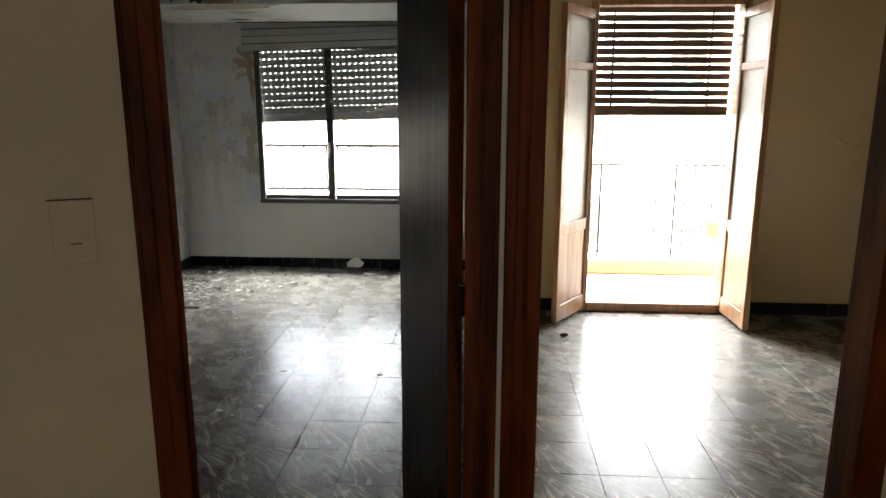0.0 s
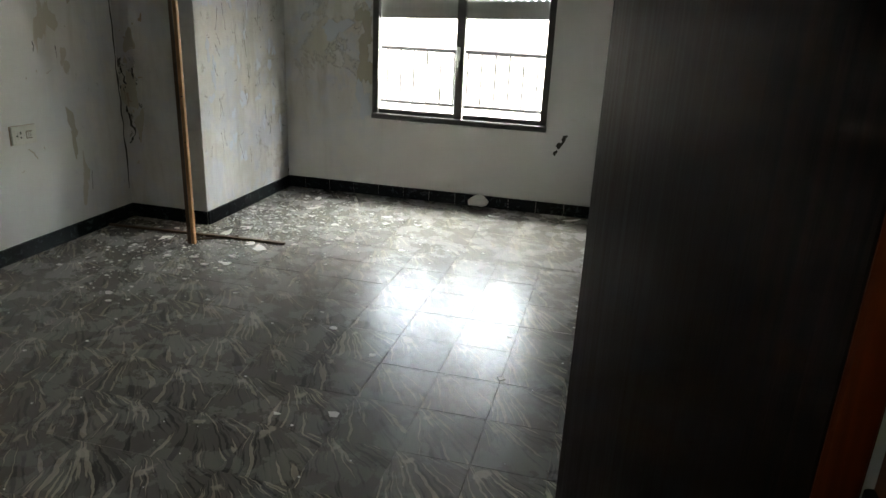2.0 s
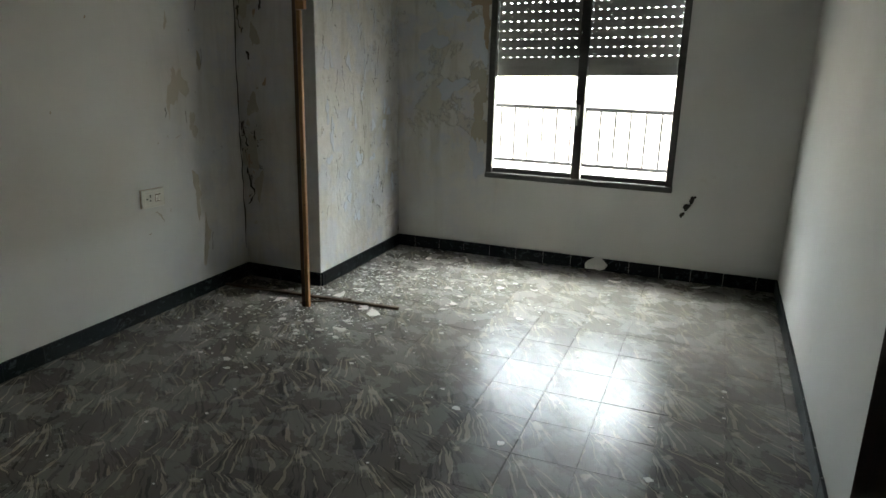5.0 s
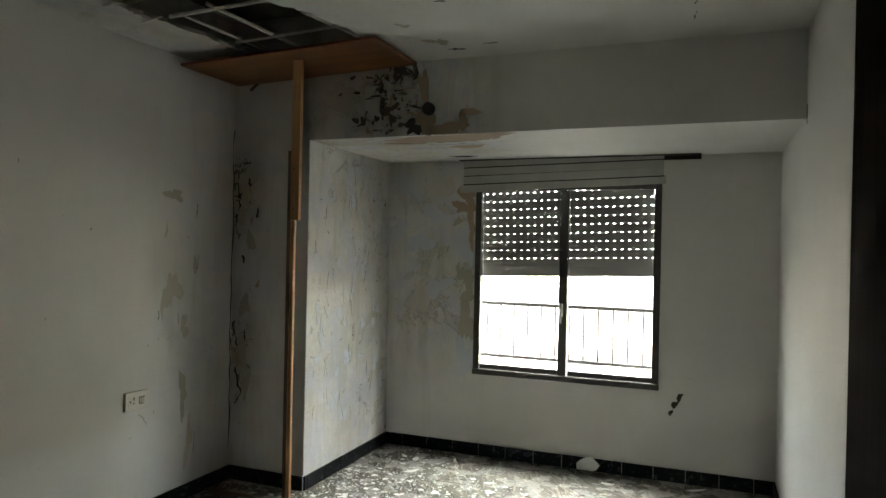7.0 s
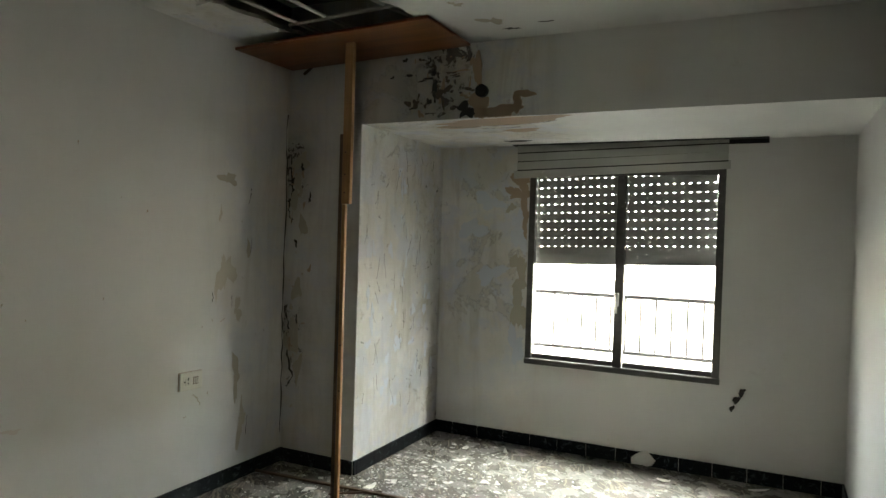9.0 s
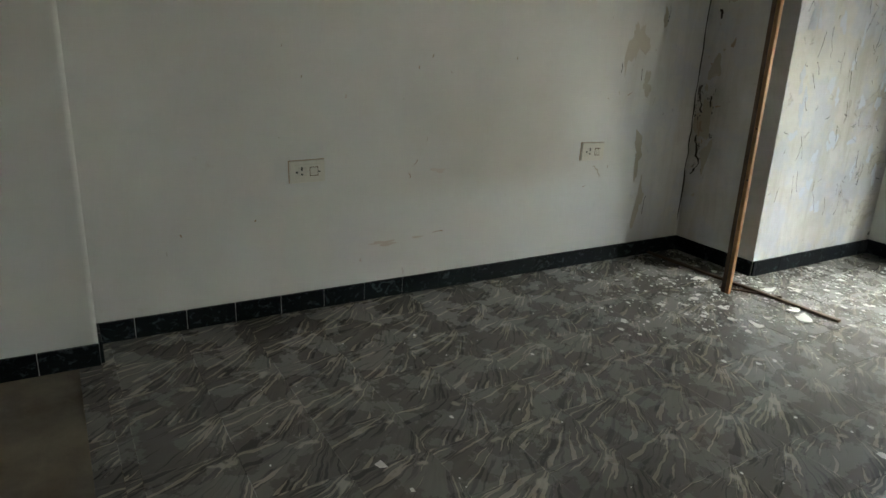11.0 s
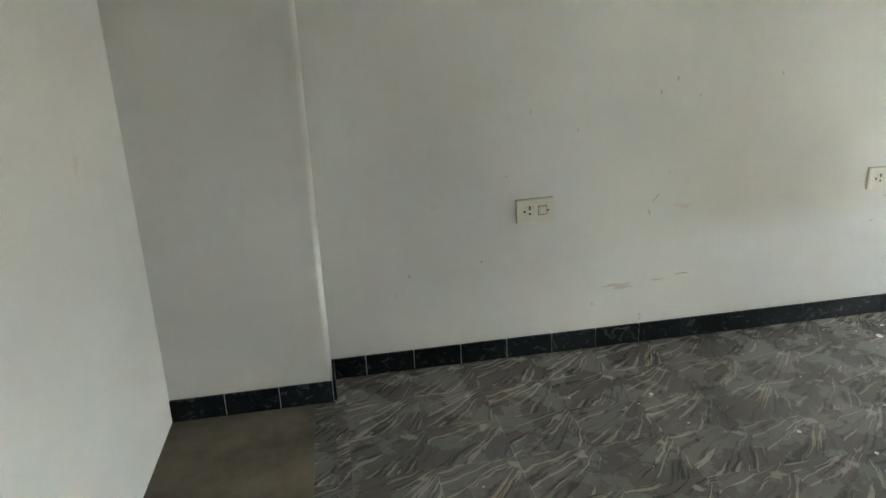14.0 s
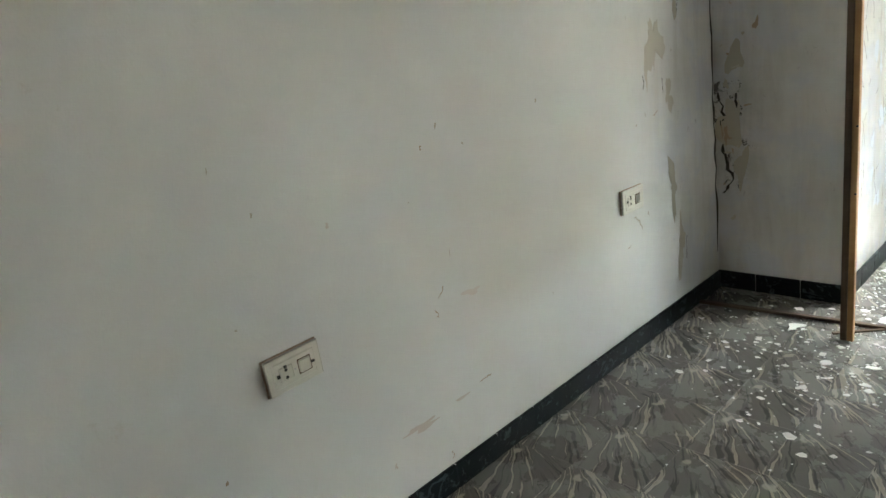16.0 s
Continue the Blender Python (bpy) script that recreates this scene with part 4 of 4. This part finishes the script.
for x, z, rx, ry in ((-2.255, 2.385, 0.028, 0.09), (-2.12, 2.150, 0.12, 0.035), (-1.985, 2.235, 0.055, 0.022), (-2.02, 2.19, 0.028, 0.05), (-2.24, 2.19, 0.06, 0.07)):
    patch(beam, m_brown, face_y(x, YP + 0.0005, z), rx, ry, int(300 + x * 50 + z * 10), 40, 0.32, 0.0045 + 0.0004 * (round(-x * 100) % 4))
patch(beam, m_black, face_y(-2.32, YP + 0.0005, 2.165), 0.05, 0.04, 333, 26, 0.6, 0.0060, "mould_patch")
pipe = part("pipe_stub", cyl((-2.222, YP - 0.028, 2.262), (-2.222, YP + 0.02, 2.262), 0.035, seg=24), m_iron, beam)
part("pipe_bore", cyl((-2.222, YP - 0.0295, 2.262), (-2.222, YP - 0.027, 2.262), 0.029, seg=24), m_crack_shade, pipe)
for x, rx, y, ry in ((-2.15, 0.40, YP + 0.12, 0.10), (-2.45, 0.14, YP + 0.22, 0.07), (-2.15, 0.12, YP + 0.45, 0.05)):
    ob = patch(beam, m_brown, Matrix.Translation((x, y, ZB - 0.0022)), rx, ry, int(400 - x * 10), 60, 0.35, 0.002)
patch(beam, m_crack_shade, Matrix.Translation((-2.32, YB - 0.25, ZB - 0.003)), 0.10, 0.025, 77, 20, 0.5, 0.0025, "gash")
for pts_ in (((-2.62, 0.17), (-2.42, 0.25), (-2.20, 0.235), (-1.98, 0.22), (-1.82, 0.15)), ((-2.35, 0.31), (-2.22, 0.33), (-2.08, 0.30)), ((-2.52, 0.42), (-2.38, 0.44), (-2.26, 0.47))):
    crack(beam, [(x, YP + y, ZB - 0.0035) for x, y in pts_], 0.006, m_crack_shade, (0, 0, -1), "broken_plaster_edge")
# left wall: chips in a damp column and the corner crack
for k, (y, z, rx, ry) in enumerate(((4.21, 1.75, 0.035, 0.05), (4.20, 1.22, 0.10, 0.055), (4.13, 1.12, 0.05, 0.012), (4.30, 0.62, 0.09, 0.03), (4.35, 0.33, 0.10, 0.028), (4.30, 1.0, 0.05, 0.03), (4.38, 1.35, 0.05, 0.012), (4.15, 1.55, 0.035, 0.01))):
    patch(wall_left, m_stain if k % 3 else m_tan, face_x(XL + 0.0004, y, z), rx, ry, 500 + k, 48, 0.8, 0.0010)


crack(wall_left, [(XL + 0.002, YP - 0.015, 2.2), (XL + 0.002, YP - 0.008, 1.6), (XL + 0.002, YP - 0.02, 1.0), (XL + 0.002, YP - 0.012, 0.6), (XL + 0.002, YP - 0.01, 0.1)], 0.004, m_crack_shade, (0.7, -0.7, 0))
crack(wall_pillar, [(XL + 0.03, YP, 1.95), (XL + 0.045, YP, 1.75), (XL + 0.02, YP, 1.6), (XL + 0.05, YP, 1.5)], 0.005, m_crack_shade, (0, -1, 0))
crack(wall_pillar, [(XL + 0.02, YP, 0.95), (XL + 0.055, YP, 0.82), (XL + 0.04, YP, 0.68), (XL + 0.075, YP, 0.55), (XL + 0.03, YP, 0.46)], 0.007, m_crack_shade, (0, -1, 0))
for k, (x, z, rx, ry) in enumerate(((-3.47, 1.72, 0.04, 0.10), (-3.48, 0.80, 0.045, 0.13), (-3.42, 1.5, 0.03, 0.06), (-3.44, 1.9, 0.05, 0.06), (-3.43, 0.6, 0.025, 0.09), (-3.45, 1.1, 0.03, 0.08))):
    patch(wall_pillar, m_tan, face_y(x, YP - 0.0004, z), rx, ry, 600 + k, 26, 0.6, 0.0013)
rs = random.Random(8)
for k in range(40):
    x, z = XL + 0.015 + abs(rs.gauss(0, 0.07)), rs.choice((rs.gauss(0.75, 0.16), rs.gauss(1.7, 0.16), rs.uniform(0.3, 2.0)))
    patch(wall_pillar, rs.choice((m_stain, m_tan, m_brown, m_crack_shade)), face_y(x, YP - 0.0005, z), 0.003 + 0.012 * rs.random() ** 2, 0.004 + 0.028 * rs.random() ** 2, 640 + k, 22, 0.9, 0.0014 + 0.00004 * k, "flaked_spot")
# Near-black ribbons painted for the tiny shadows along lifted paint flakes.
for k in range(85):
    y, z = rs.uniform(YP + 0.06, YB - 0.05), rs.uniform(0.3, 2.05)
    ly, lz = rs.uniform(-0.05, 0.05), 0.015 + 0.14 * rs.random() ** 2
    crack(wall_side, [(XP + 0.0005, y, z), (XP + 0.0005, y + ly * 0.3 + rs.uniform(-0.02, 0.02), z - lz * 0.5), (XP + 0.0005, y + ly, z - lz)], rs.uniform(0.0009, 0.0026), m_crack_shade, (1, 0, 0), "flake_edge")
for k in range(30):
    patch(wall_side, m_blue, face_x(XP + 0.0004, rs.uniform(YP + 0.1, YB - 0.1), rs.uniform(0.35, 2.0)), rs.uniform(0.02, 0.06), rs.uniform(0.012, 0.035), 700 + k, 26, 0.7, 0.0012)
# ceiling crack, hooks and damp flakes
ceiling = bpy.data.objects["ceiling"]
crack(ceiling, [(-0.72, 3.78, ZC), (-0.74, 3.95, ZC), (-0.80, 4.15, ZC), (-0.82, 4.25, ZC)], 0.003, m_crack_shade, (0, 0, -1))
crack(ceiling, [(-0.815, 4.33, ZC), (-0.83, 4.45, ZC)], 0.003, m_crack_shade, (0, 0, -1))
for x, y, rx, ry, mt_ in ((-2.05, 4.40, 0.05, 0.04, m_tan), (-2.0, 4.55, 0.035, 0.012, m_black), (-1.80, 4.50, 0.022, 0.008, m_black), (-2.12, 4.12, 0.02, 0.03, m_tan), (-1.83, 3.87, 0.014, 0.008, m_crack_shade)):
    ob = patch(ceiling, mt_, Matrix.Translation((x, y, ZC - 0.0016)), rx, ry, int(800 + x * 30 + y * 7), 40, 1.0, 0.0014)
# marks on the near and left walls
wall_near = bpy.data.objects["wall_near"]
for x, z, rx, ry in ((-1.683, 0.66, 0.010, 0.022), (-1.672, 0.645, 0.006, 0.010), (-1.681, 0.565, 0.008, 0.032), (-1.693, 0.51, 0.006, 0.03), (-1.67, 0.55, 0.004, 0.012)):
    ob = part("scuff", blob(random.Random(int(-x * 300)), rx, ry, 0.0006, 30, 0.9), m_stain)
    ob.matrix_basis = Matrix.Translation((x, YN + 0.0002, z)) @ Matrix.Rotation(radians(-90), 4, "X")
    ob.parent = wall_near
for y, z, rx, ry in ((2.72, 0.27, 0.010, 0.07), (2.90, 0.28, 0.003, 0.04), (2.60, 0.20, 0.006, 0.006), (3.0, 0.60, 0.012, 0.03), (2.53, 0.95, 0.006, 0.006)):
    ob = part("scuff", blob(random.Random(int(y * 300)), rx, ry, 0.0006, 24, 0.8), m_scuff)
    ob.matrix_basis = face_x(XL + 0.0002, y, z)
    ob.parent = wall_left
specks = random.Random(91)
for k in range(24):
    ob = part("fleck", blob(random.Random(k), specks.uniform(0.002, 0.010), specks.uniform(0.001, 0.005), 0.0006, 9, 0.8), specks.choice((m_tan, m_tan, m_tan, m_brown)))
    ob.matrix_basis = face_x(XL + 0.0002, specks.uniform(1.6, 4.6), specks.uniform(0.12, 1.9))
    ob.parent = wall_left
for k, (y, z, dy, dz) in enumerate(((2.86, 0.63, 0.03, 0.03), (2.84, 0.60, 0.01, -0.03), (4.10, 1.11, 0.0, -0.06), (4.40, 1.33, 0.005, 0.09), (4.38, 1.62, 0.01, 0.10), (4.16, 0.94, 0.04, 0.02), (4.40, 0.36, -0.01, -0.12), (4.25, 1.08, 0.0, -0.07), (2.98, 0.295, 0.06, 0.004), (3.91, 0.45, 0.02, 0.01), (2.82, 0.13, 0.0, -0.03))):
    crack(wall_left, [(XL + 0.0004, y, z), (XL + 0.0004, y + dy * 0.5 + 0.004, z + dz * 0.5), (XL + 0.0004, y + dy, z + dz)], 0.0022, m_crack_shade if k in (2, 3, 4, 6, 7) else m_brown, (1, 0, 0), "flake_edge")
part("slit_hole", box(XR - 0.0015, 4.696, 2.09, XR + 0.01, 4.712, 2.18), m_crack_shade, bpy.data.objects["wall_partition"])
crack(wall_left, [(XL + 0.001, 3.97, 0.565), (XL + 0.001, 4.0, 0.54), (XL + 0.001, 4.03, 0.49)], 0.004, m_tan, (1, 0, 0))

# loose cable on the cream wall
cab = bpy.data.curves.new("wall_cable", "CURVE")
cab.dimensions, cab.bevel_depth = "3D", 0.004
sp = cab.splines.new("NURBS")
pts = [(1.93, 1.33), (1.95, 1.29), (2.03, 1.21), (2.12, 1.185), (2.22, 1.18), (2.45, 1.18)]
sp.points.add(len(pts) - 1)
for p, (x, z) in zip(sp.points, pts):
    p.co = (x, Y2 - 0.005, z, 1)
sp.use_endpoint_u = True
cab.materials.append(m_cream)
tagged(new("wall_cable", cab), "painted-over cable stapled to the cream wall", "cable")

# ---- debris on the floor ----
def chip(x, y, rx, ry, seed, label, up=0.0, tilt_=0.0, turn=0.0, thick=0.004):
    ob = tagged(part("paint_flake", blob(random.Random(seed), rx, ry, thick, 12, 0.45, up), m_flake), label, "debris", "fallen flakes")
    ob.matrix_basis = Matrix.Translation((x, y, 0.003)) @ Matrix.Rotation(radians(turn), 4, "Z") @ Matrix.Rotation(radians(tilt_), 4, "X")
    return ob


lean_flake = chip(-1.47, 5.80, 0.060, 0.056, 3, "large white plaster flake leaning on the baseboard", 0.0, 68, 6)
lean_flake.location.z = 0.055
for k, (x, y, rx, ry) in enumerate(((-1.315, 5.60, 0.05, 0.03), (-0.79, 5.72, 0.085, 0.02), (-2.80, 4.60, 0.07, 0.035), (-2.56, 4.46, 0.05, 0.04), (-2.47, 4.41, 0.07, 0.05), (-2.52, 4.13, 0.055, 0.035), (-2.55, 4.25, 0.03, 0.03), (-2.72, 4.73, 0.04, 0.03), (-2.25, 5.0, 0.04, 0.03), (-2.12, 4.75, 0.045, 0.025), (-2.0, 5.3, 0.05, 0.02), (-2.55, 5.3, 0.06, 0.03), (-2.62, 5.55, 0.05, 0.03), (-2.35, 5.62, 0.06, 0.02), (-1.95, 5.15, 0.035, 0.03), (-1.75, 5.2, 0.03, 0.02))):
    chip(x, y, rx * 0.72, ry * 0.72, 60 + k, "white paint flake lying on the tiled floor", 0.006, 0, k * 37)

rng = random.Random(21)
bm = bmesh.new()
for k in range(1700):
    r = rng.random()
    if r < 0.62:
        x, y = rng.uniform(XP + 0.03, -1.6) - 0.0, rng.gauss(5.0, 0.42)
        x = XP + 0.03 + abs(rng.gauss(0, 0.62))
    elif r < 0.92:
        x, y = rng.gauss(-2.9, 0.35), rng.gauss(4.2, 0.33)
    else:
        x, y = rng.uniform(-3.4, -0.5), rng.uniform(1.7, 5.5)
    if not (XL + 0.02 < x < XR - 0.02 and y < YB - 0.03) or (x < XP + 0.02 and y > YP - 0.03):
        continue
    s_ = min(0.028, max(0.0025, rng.lognormvariate(-5.35, 0.75)))
    a0 = rng.uniform(0, 6.28)
    vs = []
    n = rng.choice((4, 5, 6))
    for i in range(n):
        a = a0 + 6.28 * i / n + rng.uniform(-0.3, 0.3)
        d = s_ * rng.uniform(0.5, 1.2)
        vs.append((x + d * math.cos(a), y + d * 0.8 * math.sin(a)))
    lo = [bm.verts.new((px, py, 0.0016)) for px, py in vs]
    hi = [bm.verts.new((px, py, 0.0030 + s_ * 0.08 * rng.random())) for px, py in vs]
    bm.faces.new(hi)
    for i in range(n):
        bm.faces.new((lo[i], lo[(i + 1) % n], hi[(i + 1) % n], hi[i]))
tagged(part("paint_crumbs", bm, m_flake), "scattered white paint crumbs and plaster dust on the floor", "debris", kind="stuff")
tagged(part("small_stone", blob(random.Random(2), 0.025, 0.015, 0.015, 8, 0.4), m_crack_shade), "small dark lump on the floor", "debris").location = (0.20, 4.12, 0.003)

# ---- cement repair in the floor ----
floor = thing("floor", "glossy grey marbled cement tile floor, dusty and littered", "floor", kind="structure")
floor_2 = thing("floor_second_room", "pale worn tile floor of the second room", "floor", kind="structure")
part("cement_repair", ceiling_mesh(XN, YN, -1.3, 1.36, -0.004, 0.003), m_cement, floor, "rough brown cement strip where a partition was removed")

# ---- baseboards ----
def tile_mesh(w, d, h, bev):
    me = bpy.data.meshes.new("piece")
    b = bmesh.new()
    bmesh.ops.create_cube(b, size=1.0, matrix=Matrix.Translation((0, 0, h / 2)) @ Matrix.Diagonal((w, d, h, 1)))
    top = [e for e in b.edges if all(v_.co.z > h * 0.5 for v_ in e.verts)]
    bmesh.ops.bevel(b, geom=top, offset=bev, segments=1, affect="EDGES")
    b.to_mesh(me)
    b.free()
    return me


BASE = {}


def base_piece(length):
    key = round(length, 3)
    if key not in BASE:
        me = tile_mesh(length - 0.002, 0.012, 0.086, 0.002)
        me.materials.append(m_base)
        BASE[key] = me
    return BASE[key]


def baseboard(name, a, b, start=0.0, size=0.2):
    """A run of glazed skirting tiles from a to b, on the left of the direction walked."""
    a, b = Vector((*a, 0)), Vector((*b, 0))
    run = thing(name, "black glazed skirting tiles with thin white joints", "baseboard", kind="structure")
    d = (b - a).normalized()
    side = Vector((-d.y, d.x, 0))
    L = (b - a).length
    cuts = [0.0]
    s_ = start if start > 0 else size
    while s_ < L - 0.02:
        cuts.append(s_)
        s_ += size
    cuts.append(L)
    jit = random.Random(len(cuts))
    for s0, s1 in zip(cuts, cuts[1:]):
        ob = new("skirting_tile", base_piece(s1 - s0))
        ob.parent = run
        c = a + d * (s0 + s1) / 2 + side * (0.0065 + jit.uniform(0, 0.0012))
        ob.matrix_basis = Matrix.Translation(c) @ Matrix.Rotation(math.atan2(d.y, d.x) + jit.uniform(-0.004, 0.004), 4, "Z")
    gb = bmesh.new()
    for s0 in cuts[1:-1]:
        box(s0 - 0.001 if s0 else 0, 0.001, 0.001, s0 + 0.001 if s0 < L else L, 0.0095, 0.085, bm=gb)
    g = part("joint", gb, m_flake, run)
    g.matrix_basis = Matrix.Translation(a) @ Matrix.Rotation(math.atan2(d.y, d.x), 4, "Z")
    return run


# joints along the left wall fall on y = 2.017 + 0.2 k
baseboard("baseboard_left", (XL, YP), (XL, YQ), (YP - 2.016) % 0.2)
baseboard("baseboard_pier", (XN, YQ), (XN, YN), 0.2)
baseboard("baseboard_pier_end", (XL, YQ), (XN, YQ), 0.1)
baseboard("baseboard_pillar", (XP, YP), (XL, YP), 0.17)
baseboard("baseboard_bay_side", (XP, YB), (XP, YP), 0.1)
baseboard("baseboard_window", (XR, YB), (XP, YB), 0.12)
baseboard("baseboard_partition", (XR, 1.62), (XR, YB), 0.1)
baseboard("baseboard_balcony_right", (3.2, Y2), (BX1 + 0.03, Y2), 0.1)
baseboard("baseboard_balcony_left", (BX0 - 0.03, Y2), (XR + 0.094, Y2), 0.1)

# ---- floor tiles ----
TX, TY = 0.2435, 0.265
TILES = {}


def floor_tile(parent, x0, y0, x1, y1, jit):
    w, d = round(x1 - x0, 3), round(y1 - y0, 3)
    if w < 0.012 or d < 0.012:
        return
    if (w, d) not in TILES:
        me = tile_mesh(w - 0.0013, d - 0.0013, 0.009, 0.0005)
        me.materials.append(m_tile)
        TILES[(w, d)] = me
    ob = new("floor_tile", TILES[(w, d)])
    ob.parent = parent
    ob.matrix_basis = Matrix.Translation(((x0 + x1) / 2, (y0 + y1) / 2, -0.0092 + jit.uniform(-0.0004, 0.0004))) @ Matrix.Rotation(jit.uniform(-0.0012, 0.0012), 4, "X") @ Matrix.Rotation(jit.uniform(-0.0012, 0.0012), 4, "Y")


jit = random.Random(77)


def lay(parent, ox, oy, areas):
    for (ax, ay, bx, by) in areas:
        i0, i1 = math.floor((ax - ox) / TX), math.ceil((bx - ox) / TX)
        j0, j1 = math.floor((ay - oy) / TY), math.ceil((by - oy) / TY)
        for i in range(i0, i1):
            for j in range(j0, j1):
                floor_tile(parent, max(ax, ox + i * TX), max(ay, oy + j * TY), min(bx, ox + (i + 1) * TX), min(by, oy + (j + 1) * TY), jit)


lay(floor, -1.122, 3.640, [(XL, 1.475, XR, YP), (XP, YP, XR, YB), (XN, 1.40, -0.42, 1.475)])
lay(floor, -2.53, 1.205, [(-2.53, YN, -1.0, 1.205)])
lay(floor_2, 0.165, 2.712, [(-0.24, 1.46, 2.5, Y2)])
